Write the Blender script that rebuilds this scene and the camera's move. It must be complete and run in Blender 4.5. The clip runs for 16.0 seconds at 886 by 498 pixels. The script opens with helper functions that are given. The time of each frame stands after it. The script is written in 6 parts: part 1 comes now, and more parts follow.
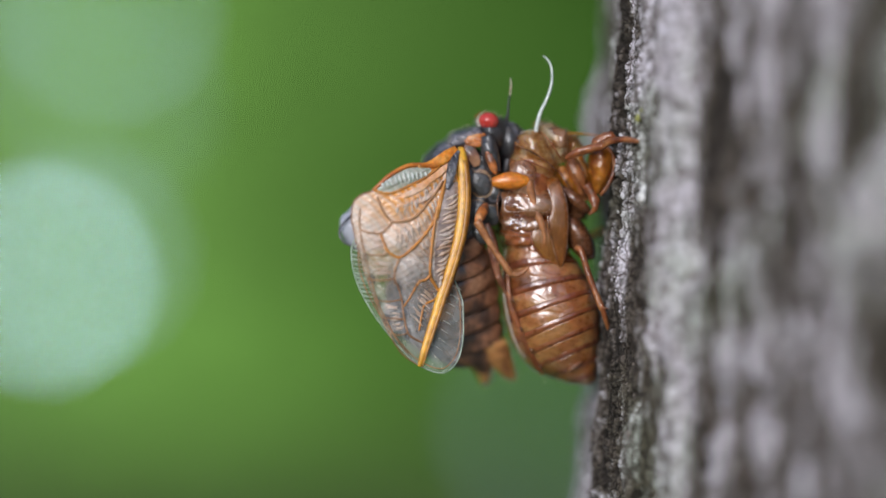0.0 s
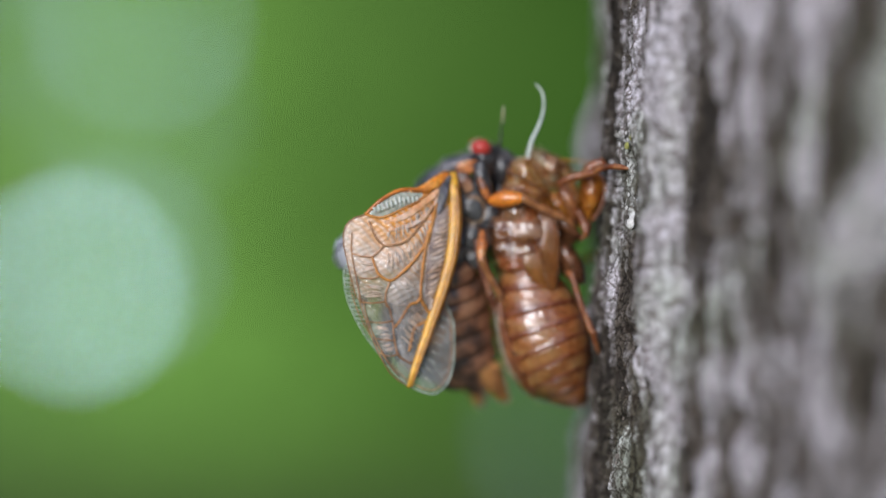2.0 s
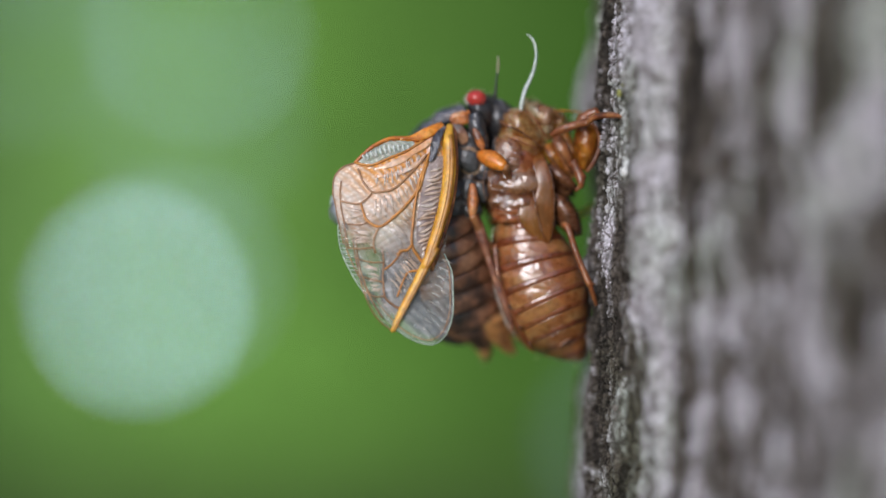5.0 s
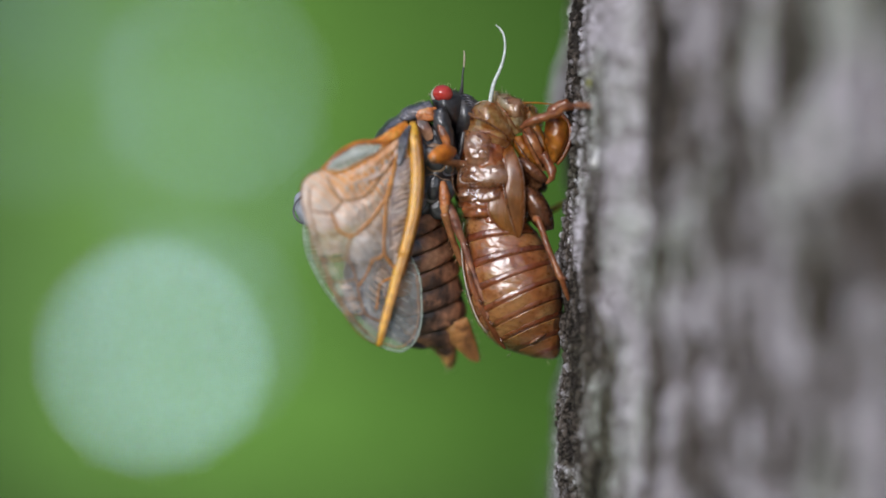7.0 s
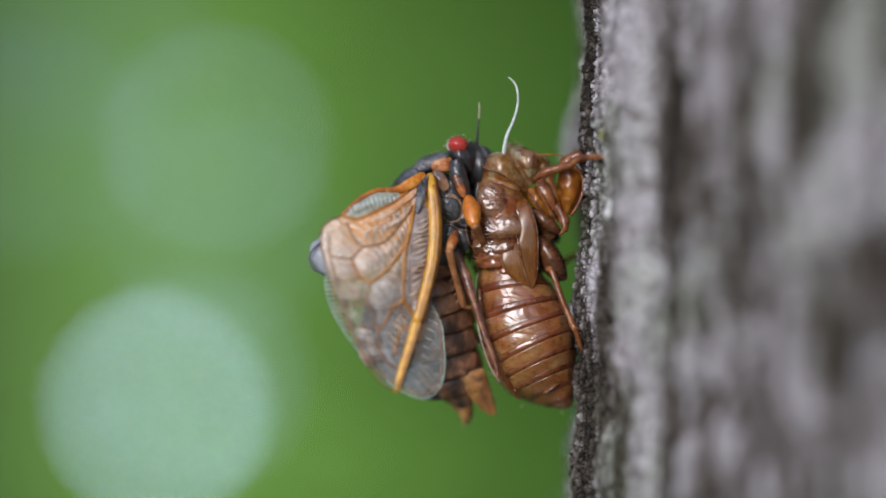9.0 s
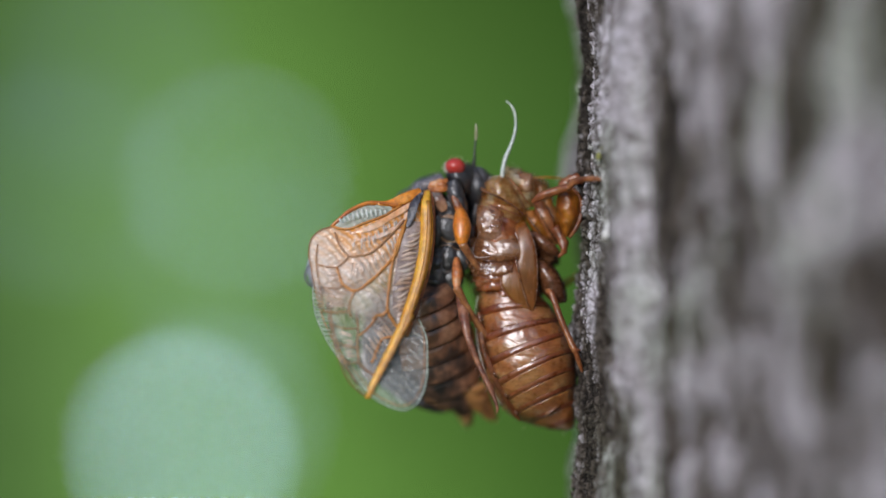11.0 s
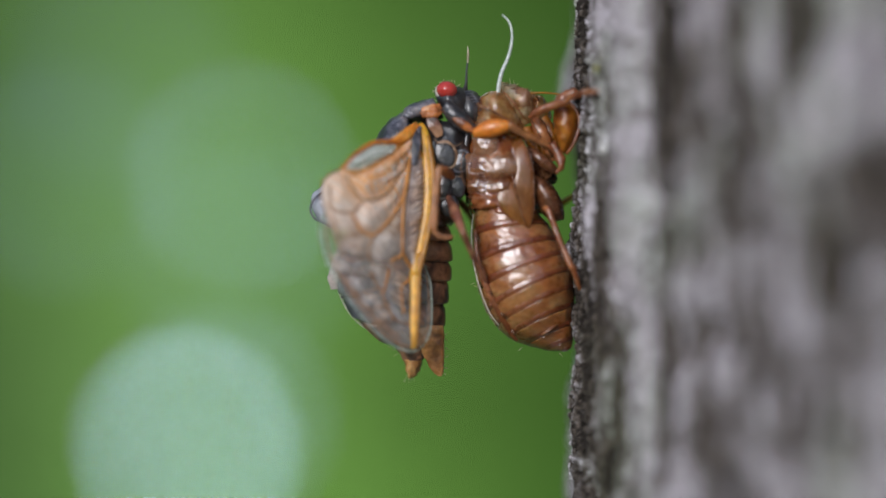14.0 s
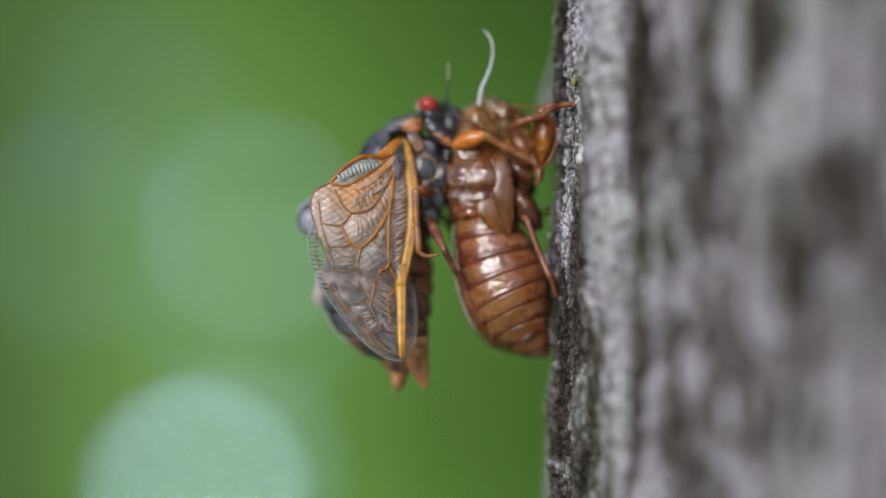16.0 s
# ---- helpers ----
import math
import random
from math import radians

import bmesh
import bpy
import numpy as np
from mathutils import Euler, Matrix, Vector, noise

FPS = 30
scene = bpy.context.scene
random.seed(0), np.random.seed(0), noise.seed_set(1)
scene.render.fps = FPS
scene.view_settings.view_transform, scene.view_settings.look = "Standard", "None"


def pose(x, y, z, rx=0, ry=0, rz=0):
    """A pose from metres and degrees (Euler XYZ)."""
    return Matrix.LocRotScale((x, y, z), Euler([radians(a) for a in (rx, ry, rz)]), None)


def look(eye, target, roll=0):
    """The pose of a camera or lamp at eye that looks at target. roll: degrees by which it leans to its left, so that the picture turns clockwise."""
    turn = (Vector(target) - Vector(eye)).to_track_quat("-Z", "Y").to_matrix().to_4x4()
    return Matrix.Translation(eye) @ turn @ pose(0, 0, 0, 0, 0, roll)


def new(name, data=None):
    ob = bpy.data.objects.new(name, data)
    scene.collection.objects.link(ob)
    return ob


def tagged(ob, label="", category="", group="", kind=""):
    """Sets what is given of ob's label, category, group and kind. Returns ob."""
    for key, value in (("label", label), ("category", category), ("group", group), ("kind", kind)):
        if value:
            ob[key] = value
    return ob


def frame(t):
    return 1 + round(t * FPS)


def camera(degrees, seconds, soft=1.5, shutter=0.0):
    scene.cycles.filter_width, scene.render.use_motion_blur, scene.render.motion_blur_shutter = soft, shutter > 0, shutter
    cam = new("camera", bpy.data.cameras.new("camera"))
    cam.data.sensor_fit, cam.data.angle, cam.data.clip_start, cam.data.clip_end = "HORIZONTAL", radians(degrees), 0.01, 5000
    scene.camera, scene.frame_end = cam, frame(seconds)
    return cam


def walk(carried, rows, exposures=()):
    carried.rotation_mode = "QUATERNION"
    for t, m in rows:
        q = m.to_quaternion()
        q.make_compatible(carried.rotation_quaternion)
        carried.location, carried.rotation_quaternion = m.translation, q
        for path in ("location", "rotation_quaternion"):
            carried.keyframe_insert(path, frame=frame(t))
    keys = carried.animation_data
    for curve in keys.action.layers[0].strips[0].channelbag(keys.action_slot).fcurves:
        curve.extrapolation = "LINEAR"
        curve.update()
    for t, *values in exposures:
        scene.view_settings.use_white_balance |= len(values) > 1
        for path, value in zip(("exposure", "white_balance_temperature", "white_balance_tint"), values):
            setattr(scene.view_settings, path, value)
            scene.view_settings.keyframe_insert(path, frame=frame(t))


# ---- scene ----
# ---- camera: a long macro lens held by hand, a quarter of a metre from the insect ----
cam = camera(20.0, 16.0, soft=1.6)
cam.data.dof.use_dof = True
cam.data.dof.focus_distance = 0.2395
cam.data.dof.aperture_fstop = 4.55

# seconds, place in millimetres, yaw, pitch and roll in degrees
CAMERA_ROWS = [
    (0, -16.30, -242.18, 1310.01, -2.610, -2.011, 1.541),
    (0.5, -15.13, -243.28, 1310.68, -2.448, -2.010, 1.560),
    (1, -13.35, -244.00, 1310.29, -2.309, -1.989, 1.760),
    (1.5, -12.43, -244.69, 1310.67, -1.859, -1.951, 1.670),
    (2, -12.79, -246.00, 1311.80, -1.893, -1.826, 1.604),
    (2.5, -11.55, -246.25, 1311.94, -1.920, -1.843, 1.617),
    (3, -10.05, -246.62, 1310.91, -1.972, -1.869, 1.717),
    (3.5, -10.32, -245.86, 1308.40, -1.680, -1.849, 1.508),
    (4, -10.17, -244.97, 1306.35, -1.299, -1.713, 1.559),
    (4.5, -9.56, -245.26, 1306.35, -1.118, -1.564, 1.162),
    (4.7, -8.12, -244.85, 1306.71, -0.668, -1.689, 0.722),
    (7, -1.38, -239.70, 1300.62, -0.061, -0.378, 0.064),
    (7.5, 0.00, -240.10, 1300.00, -0.000, 0.000, -0.000),
    (8, -1.85, -239.28, 1300.72, -0.027, 0.559, -0.082),
    (8.2, -2.45, -239.78, 1301.93, -0.052, 0.578, -0.026),
    (10.3, -1.79, -241.85, 1298.41, 0.354, 1.271, -0.607),
    (10.5, -1.41, -241.64, 1299.55, 0.406, 1.353, -0.735),
    (11, -0.17, -242.50, 1299.30, 0.532, 1.628, -0.739),
    (11.5, -0.31, -241.06, 1297.67, 0.511, 1.477, -0.677),
    (12, -0.44, -239.81, 1294.26, 0.471, 1.332, -0.920),
    (12.5, 0.31, -237.69, 1292.12, 0.431, 1.357, -0.668),
    (13, 2.52, -237.13, 1290.59, 0.505, 1.477, -0.554),
    (13.5, 1.72, -237.46, 1291.40, 0.571, 1.513, -0.941),
    (14, 0.69, -238.00, 1291.64, 0.665, 1.601, -0.800),
    (14.5, 0.62, -237.35, 1290.79, 0.721, 1.574, -0.919),
    (15, -0.05, -237.69, 1289.70, 0.671, 1.823, -0.889),
    (15.5, 2.06, -241.30, 1287.93, 0.783, 2.320, -0.479),
    (16, 3.70, -244.48, 1287.04, 0.928, 2.822, -0.414),
]


def eye_pose(x, y, z, yaw, pitch, roll):
    m = Matrix.Rotation(radians(yaw), 4, "Z") @ Matrix.Rotation(radians(90 + pitch), 4, "X") @ Matrix.Rotation(radians(roll), 4, "Z")
    return Matrix.Translation((x / 1000, y / 1000, z / 1000)) @ m


walk(cam, [(r[0], eye_pose(*r[1:])) for r in CAMERA_ROWS], exposures=[(0.0, 0.78), (4.5, 0.70), (7.0, 0.66), (10.5, 0.56), (16.0, 0.57)])

# ---- light: soft daylight under trees ----
world = bpy.data.worlds.new("sky")
scene.world = world
world.use_nodes = True
wn = world.node_tree.nodes
sky = wn.new("ShaderNodeTexSky")
sky.sky_type = "NISHITA"
sky.sun_disc = False
sky.sun_elevation, sky.sun_rotation = radians(42), radians(204)
wn["Background"].inputs["Strength"].default_value = 0.065
world.node_tree.links.new(sky.outputs["Color"], wn["Background"].inputs["Color"])

sun_data = bpy.data.lights.new("sun", "SUN")
sun_data.energy, sun_data.angle, sun_data.color = 1.5, radians(30), (0.98, 0.96, 1.0)
sun = new("sun", sun_data)
sun.matrix_world = look((-2.1, -4.4, 2.9), (0, 0, 1.3))


# ---- materials ----
def nodes_of(name):
    m = bpy.data.materials.new(name)
    m.use_nodes = True
    nt = m.node_tree
    return m, nt, nt.nodes["Principled BSDF"], nt.nodes["Material Output"]


def add(nt, kind, **values):
    n = nt.nodes.new(kind)
    for k, v in values.items():
        n.inputs[k].default_value = v
    return n


def coords(nt, stretch=(1, 1, 1), shift=(0, 0, 0)):
    tc = nt.nodes.new("ShaderNodeTexCoord")
    mp = nt.nodes.new("ShaderNodeMapping")
    mp.inputs["Scale"].default_value = stretch
    mp.inputs["Location"].default_value = shift
    nt.links.new(tc.outputs["Object"], mp.inputs["Vector"])
    return mp.outputs["Vector"]


def noise_of(nt, vec, scale, detail=4, rough=0.55, warp=0.0):
    n = add(nt, "ShaderNodeTexNoise", Scale=scale, Detail=detail, Roughness=rough, Distortion=warp)
    nt.links.new(vec, n.inputs["Vector"])
    return n.outputs["Fac"]


def ramp_of(nt, fac, stops):
    r = nt.nodes.new("ShaderNodeValToRGB")
    els = r.color_ramp.elements
    while len(els) < len(stops):
        els.new(0.5)
    for e, (p, c) in zip(els, stops):
        e.position, e.color = p, (*c, 1)
    nt.links.new(fac, r.inputs["Fac"])
    return r.outputs["Color"]


def blend_of(nt, fac, a, b, how="MIX"):
    n = nt.nodes.new("ShaderNodeMix")
    n.data_type, n.blend_type = "RGBA", how
    for sock, val in ((n.inputs[0], fac), (n.inputs[6], a), (n.inputs[7], b)):
        if isinstance(val, (int, float)):
            sock.default_value = val
        elif isinstance(val, tuple):
            sock.default_value = (*val, 1)
        else:
            nt.links.new(val, sock)
    return n.outputs[2]


def chitin(name, stops, scale, rough=0.35, fine=4.0, bump=0.25, coat=0.0, thin=0.0, sub=0.0, stretch=(1, 1, 1), warp=0.3, depth=0.00015, crinkle=0.0, crinkle_scale=420, clear=0.0, polish=0.07, index=1.6):
    """Insect cuticle: mottled colour at two scales, fine relief, gloss; thin: the share of light that goes through it."""
    m, nt, bsdf, out = nodes_of(name)
    vec = coords(nt, stretch)
    big = noise_of(nt, vec, scale, 3, 0.5, warp)
    small = noise_of(nt, vec, scale * fine, 5, 0.6)
    base = ramp_of(nt, big, stops)
    spec = ramp_of(nt, small, [(0.3, (0.62, 0.6, 0.58)), (0.7, (1.15, 1.12, 1.1))])
    col = blend_of(nt, 1.0, base, spec, "MULTIPLY")
    nt.links.new(col, bsdf.inputs["Base Color"])
    rr = add(nt, "ShaderNodeMapRange")
    rr.inputs["To Min"].default_value, rr.inputs["To Max"].default_value = rough * 0.7, rough * 1.4
    nt.links.new(small, rr.inputs["Value"])
    nt.links.new(rr.outputs["Result"], bsdf.inputs["Roughness"])
    bsdf.inputs["Coat Weight"].default_value = coat
    bsdf.inputs["Coat Roughness"].default_value = polish
    bsdf.inputs["Coat IOR"].default_value = index
    bsdf.inputs["Specular IOR Level"].default_value = 0.7
    if sub:
        bsdf.inputs["Subsurface Weight"].default_value = sub
        bsdf.inputs["Subsurface Radius"].default_value = (0.0012, 0.0006, 0.0002)
        bsdf.inputs["Subsurface Scale"].default_value = 1.0
    bp = add(nt, "ShaderNodeBump", Strength=bump, Distance=depth)
    nt.links.new(small, bp.inputs["Height"])
    if crinkle:
        folds = noise_of(nt, vec, crinkle_scale, 2, 0.45, 1.2)
        b2 = add(nt, "ShaderNodeBump", Strength=crinkle, Distance=0.0005)
        nt.links.new(folds, b2.inputs["Height"])
        nt.links.new(bp.outputs["Normal"], b2.inputs["Normal"])
        bp = b2
    nt.links.new(bp.outputs["Normal"], bsdf.inputs["Normal"])
    nt.links.new(bp.outputs["Normal"], bsdf.inputs["Coat Normal"])
    if thin:
        tr = add(nt, "ShaderNodeBsdfTranslucent")
        nt.links.new(col, tr.inputs["Color"])
        nt.links.new(bp.outputs["Normal"], tr.inputs["Normal"])
        mx = add(nt, "ShaderNodeMixShader", Fac=thin)
        nt.links.new(bsdf.outputs["BSDF"], mx.inputs[1])
        nt.links.new(tr.outputs["BSDF"], mx.inputs[2])
        nt.links.new(mx.outputs["Shader"], out.inputs["Surface"])
        if clear:
            see = add(nt, "ShaderNodeBsdfTransparent")
            nt.links.new(blend_of(nt, 0.5, (1.0, 1.0, 1.0), col), see.inputs["Color"])
            m2 = add(nt, "ShaderNodeMixShader", Fac=clear)
            nt.links.new(mx.outputs["Shader"], m2.inputs[1])
            nt.links.new(see.outputs["BSDF"], m2.inputs[2])
            nt.links.new(m2.outputs["Shader"], out.inputs["Surface"])
    return m


M = {}
M["black"] = chitin("black cuticle", [(0.3, (0.0208, 0.0205, 0.0238)), (0.6, (0.052, 0.0512, 0.0575)), (0.8, (0.182, 0.166, 0.156))], 520, 0.34, coat=0.45, bump=0.25, crinkle=0.22, crinkle_scale=700, polish=0.14)
M["grey"] = chitin("blue-grey cuticle", [(0.3, (0.018, 0.019, 0.024)), (0.46, (0.075, 0.077, 0.098)), (0.6, (0.18, 0.178, 0.21)), (0.76, (0.34, 0.29, 0.28))], 620, 0.34, coat=0.3, bump=0.6, crinkle=0.55, crinkle_scale=900)
M["slate"] = chitin("slate blue back plate", [(0.3, (0.036, 0.0389, 0.0533)), (0.5, (0.101, 0.107, 0.141)), (0.75, (0.216, 0.216, 0.252))], 320, 0.4, coat=0.2, crinkle=0.4)
M["tan"] = chitin("tan cuticle", [(0.3, (0.13, 0.07, 0.04)), (0.5, (0.34, 0.2, 0.115)), (0.72, (0.56, 0.4, 0.26))], 700, 0.36, coat=0.2, sub=0.1, crinkle=0.4)
M["orange"] = chitin("orange cuticle", [(0.3, (0.5, 0.13, 0.015)), (0.7, (0.8, 0.27, 0.03))], 500, 0.33, coat=0.3, sub=0.2)
M["root"] = chitin("bright orange wing root", [(0.3, (0.72, 0.2, 0.02)), (0.5, (0.92, 0.31, 0.035)), (0.72, (0.97, 0.5, 0.14))], 620, 0.34, coat=0.3, sub=0.2, crinkle=0.4)
M["rust"] = chitin("rust cuticle", [(0.3, (0.09, 0.03, 0.016)), (0.46, (0.36, 0.115, 0.035)), (0.6, (0.6, 0.2, 0.05)), (0.74, (0.72, 0.36, 0.16))], 620, 0.36, coat=0.2, sub=0.1, bump=0.5, crinkle=0.5, crinkle_scale=700)
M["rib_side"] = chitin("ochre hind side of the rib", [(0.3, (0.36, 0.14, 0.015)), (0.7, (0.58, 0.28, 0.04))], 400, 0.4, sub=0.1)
M["costa"] = chitin("amber wing rib", [(0.3, (0.66, 0.29, 0.02)), (0.7, (0.92, 0.5, 0.05))], 300, 0.42, coat=0.1, sub=0.2)
M["vein"] = chitin("orange wing vein", [(0.3, (0.46, 0.18, 0.035)), (0.7, (0.74, 0.32, 0.06))], 400, 0.4)
M["dark_vein"] = chitin("brown wing vein", [(0.3, (0.3, 0.14, 0.06)), (0.7, (0.5, 0.27, 0.13))], 400, 0.4)
M["belly"] = chitin("brown belly plate", [(0.34, (0.07, 0.04, 0.03)), (0.47, (0.28, 0.125, 0.068)), (0.7, (0.5, 0.27, 0.155))], 420, 0.36, coat=0.35, depth=0.0002, crinkle=0.3)
M["back"] = chitin("dark belly plate", [(0.38, (0.0204, 0.0187, 0.0221)), (0.55, (0.102, 0.0765, 0.068)), (0.75, (0.51, 0.255, 0.153))], 330, 0.42, coat=0.15, depth=0.0002, crinkle=0.6)
M["tail"] = chitin("rusty tail plate", [(0.36, (0.24, 0.1, 0.04)), (0.52, (0.56, 0.26, 0.09)), (0.74, (0.8, 0.48, 0.2))], 480, 0.42, sub=0.15, crinkle=0.4)
M["leg"] = chitin("reddish brown leg", [(0.3, (0.24, 0.085, 0.03)), (0.7, (0.5, 0.22, 0.09))], 700, 0.38, coat=0.1, sub=0.15)
M["leg_dark"] = chitin("dark red-brown leg", [(0.3, (0.1, 0.036, 0.024)), (0.5, (0.21, 0.075, 0.045)), (0.72, (0.4, 0.18, 0.1))], 700, 0.36, coat=0.2, sub=0.1, crinkle=0.3)
M["shell"] = chitin("amber shed skin", [(0.28, (0.147, 0.0323, 0.0119)), (0.5, (0.271, 0.0717, 0.025)), (0.72, (0.382, 0.132, 0.0506))], 300, 0.28, fine=5, bump=0.15, coat=1.0, thin=0.1, sub=0.35, depth=0.0001, crinkle=0.45, crinkle_scale=430, polish=0.2, index=1.8)
M["shell_olive"] = chitin("olive amber shed skin", [(0.28, (0.313, 0.0929, 0.0244)), (0.45, (0.435, 0.164, 0.0516)), (0.72, (0.53, 0.282, 0.11))], 300, 0.28, fine=5, bump=0.12, coat=1.0, thin=0.12, sub=0.35, stretch=(1, 1, 1.6), depth=0.0001, crinkle=0.45, crinkle_scale=420, polish=0.2, index=1.8)
M["shell_rim"] = chitin("dark shed skin seam", [(0.3, (0.085, 0.03, 0.014)), (0.55, (0.2, 0.075, 0.032)), (0.75, (0.34, 0.16, 0.07))], 600, 0.26, coat=0.5, thin=0.15, crinkle=0.4, polish=0.14)
M["shell_pale"] = chitin("pale clear shed skin", [(0.3, (0.3, 0.085, 0.022)), (0.44, (0.66, 0.29, 0.085)), (0.58, (0.86, 0.52, 0.22)), (0.74, (0.95, 0.8, 0.56))], 620, 0.18, fine=4, bump=0.2, coat=1.0, thin=0.3, sub=0.25, depth=0.00012, crinkle=0.6, crinkle_scale=430, clear=0.4, polish=0.08, index=1.9)
M["shell_clear"] = chitin("cream clear shed skin", [(0.3, (0.5, 0.2, 0.06)), (0.46, (0.8, 0.5, 0.24)), (0.62, (0.93, 0.74, 0.5)), (0.78, (0.97, 0.9, 0.8))], 560, 0.16, fine=4, bump=0.15, coat=1.0, thin=0.3, depth=0.0001, crinkle=0.5, crinkle_scale=430, clear=0.42, polish=0.08, index=1.9)
M["shell_deep"] = chitin("brown clear shed skin", [(0.28, (0.262, 0.0596, 0.0183)), (0.5, (0.421, 0.13, 0.0413)), (0.75, (0.568, 0.248, 0.114))], 420, 0.16, fine=4, bump=0.12, coat=1.0, thin=0.1, sub=0.35, depth=0.0001, crinkle=0.26, crinkle_scale=340, clear=0.1, polish=0.1, index=1.75)
M["shell_gloss"] = chitin("glassy shed skin", [(0.3, (0.3, 0.1, 0.035)), (0.5, (0.5, 0.23, 0.1)), (0.75, (0.7, 0.5, 0.36))], 420, 0.14, fine=4, bump=0.06, coat=1.0, thin=0.3, depth=0.00005, crinkle=0.14, crinkle_scale=500, clear=0.4, polish=0.12, index=2.1)
# whitish colour that stands in for rim highlights on the shed skin
M["shell_highlight"] = chitin("painted shell highlight", [(0.3, (0.6, 0.42, 0.32)), (0.5, (0.8, 0.68, 0.62)), (0.75, (0.9, 0.86, 0.88))], 500, 0.12, fine=4, bump=0.05, coat=1.0, thin=0.2, depth=0.00005, clear=0.2, index=1.9)
M["pad"] = chitin("thin amber wing pad", [(0.28, (0.17, 0.0486, 0.0096)), (0.5, (0.281, 0.0974, 0.02)), (0.74, (0.353, 0.165, 0.0413))], 260, 0.26, fine=5, bump=0.15, coat=0.6, thin=0.1, sub=0.2, stretch=(1, 1, 0.35), depth=0.0001, clear=0.1, polish=0.2)
M["blush"] = chitin("pinkish soft wing root", [(0.3, (0.9, 0.36, 0.11)), (0.5, (0.93, 0.56, 0.36)), (0.75, (0.96, 0.8, 0.7))], 420, 0.22, coat=0.5, sub=0.15, crinkle=0.4)
M["scrap"] = chitin("pinkish grey wing scrap", [(0.3, (0.3, 0.25, 0.24)), (0.5, (0.62, 0.53, 0.5)), (0.75, (0.85, 0.79, 0.77))], 500, 0.35, thin=0.2, crinkle=0.4)
M["dusk"] = chitin("dark cell film", [(0.3, (0.2, 0.14, 0.125)), (0.5, (0.4, 0.31, 0.28)), (0.75, (0.62, 0.54, 0.52))], 420, 0.25, coat=0.4, crinkle=0.3)
M["belly_dark"] = chitin("dark brown belly plate", [(0.36, (0.0313, 0.0236, 0.0218)), (0.5, (0.156, 0.0812, 0.0552)), (0.68, (0.563, 0.265, 0.145))], 460, 0.5, coat=0.2, depth=0.0002, crinkle=0.5)
M["shell_leg"] = chitin("red-brown shed leg skin", [(0.3, (0.17, 0.05, 0.02)), (0.5, (0.35, 0.115, 0.042)), (0.72, (0.58, 0.25, 0.1))], 520, 0.3, coat=0.4, thin=0.25, sub=0.15, crinkle=0.4)
M["shell_orange"] = chitin("orange shed leg skin", [(0.3, (0.27, 0.07, 0.012)), (0.5, (0.56, 0.2, 0.024)), (0.72, (0.78, 0.36, 0.06))], 380, 0.3, coat=0.5, thin=0.35, sub=0.2, crinkle=0.4, clear=0.12)
M["thread"] = chitin("white windpipe thread", [(0.3, (0.74, 0.84, 0.82)), (0.7, (0.88, 0.95, 0.94))], 900, 0.4, bump=0.1, thin=0.1)
M["hair"] = chitin("pale bristle", [(0.3, (0.6, 0.5, 0.35)), (0.7, (0.8, 0.72, 0.58))], 900, 0.5, thin=0.3)
M["mint"] = chitin("pale green soft film", [(0.3, (0.42, 0.55, 0.45)), (0.7, (0.66, 0.78, 0.68))], 600, 0.3, thin=0.3)
M["fold"] = chitin("whitish film pleat", [(0.3, (0.86, 0.58, 0.4)), (0.5, (0.92, 0.78, 0.68)), (0.7, (0.96, 0.92, 0.9))], 420, 0.3, coat=0.4, thin=0.15, clear=0.25)
M["pale"] = chitin("whitish soft cuticle", [(0.3, (0.58, 0.53, 0.46)), (0.7, (0.82, 0.78, 0.72))], 600, 0.4, thin=0.1)


def eye_material():
    m, nt, bsdf, out = nodes_of("red compound eye")
    vec = coords(nt)
    col = ramp_of(nt, noise_of(nt, vec, 700, 3), [(0.3, (0.42, 0.026, 0.022)), (0.7, (0.62, 0.075, 0.06))])
    nt.links.new(col, bsdf.inputs["Base Color"])
    bsdf.inputs["Roughness"].default_value = 0.16
    bsdf.inputs["Coat Weight"].default_value = 0.5
    vo = add(nt, "ShaderNodeTexVoronoi", Scale=9000)
    nt.links.new(vec, vo.inputs["Vector"])
    bp = add(nt, "ShaderNodeBump", Strength=0.12, Distance=0.00004)
    nt.links.new(vo.outputs["Distance"], bp.inputs["Height"])
    nt.links.new(bp.outputs["Normal"], bsdf.inputs["Normal"])
    return m


M["eye"] = eye_material()


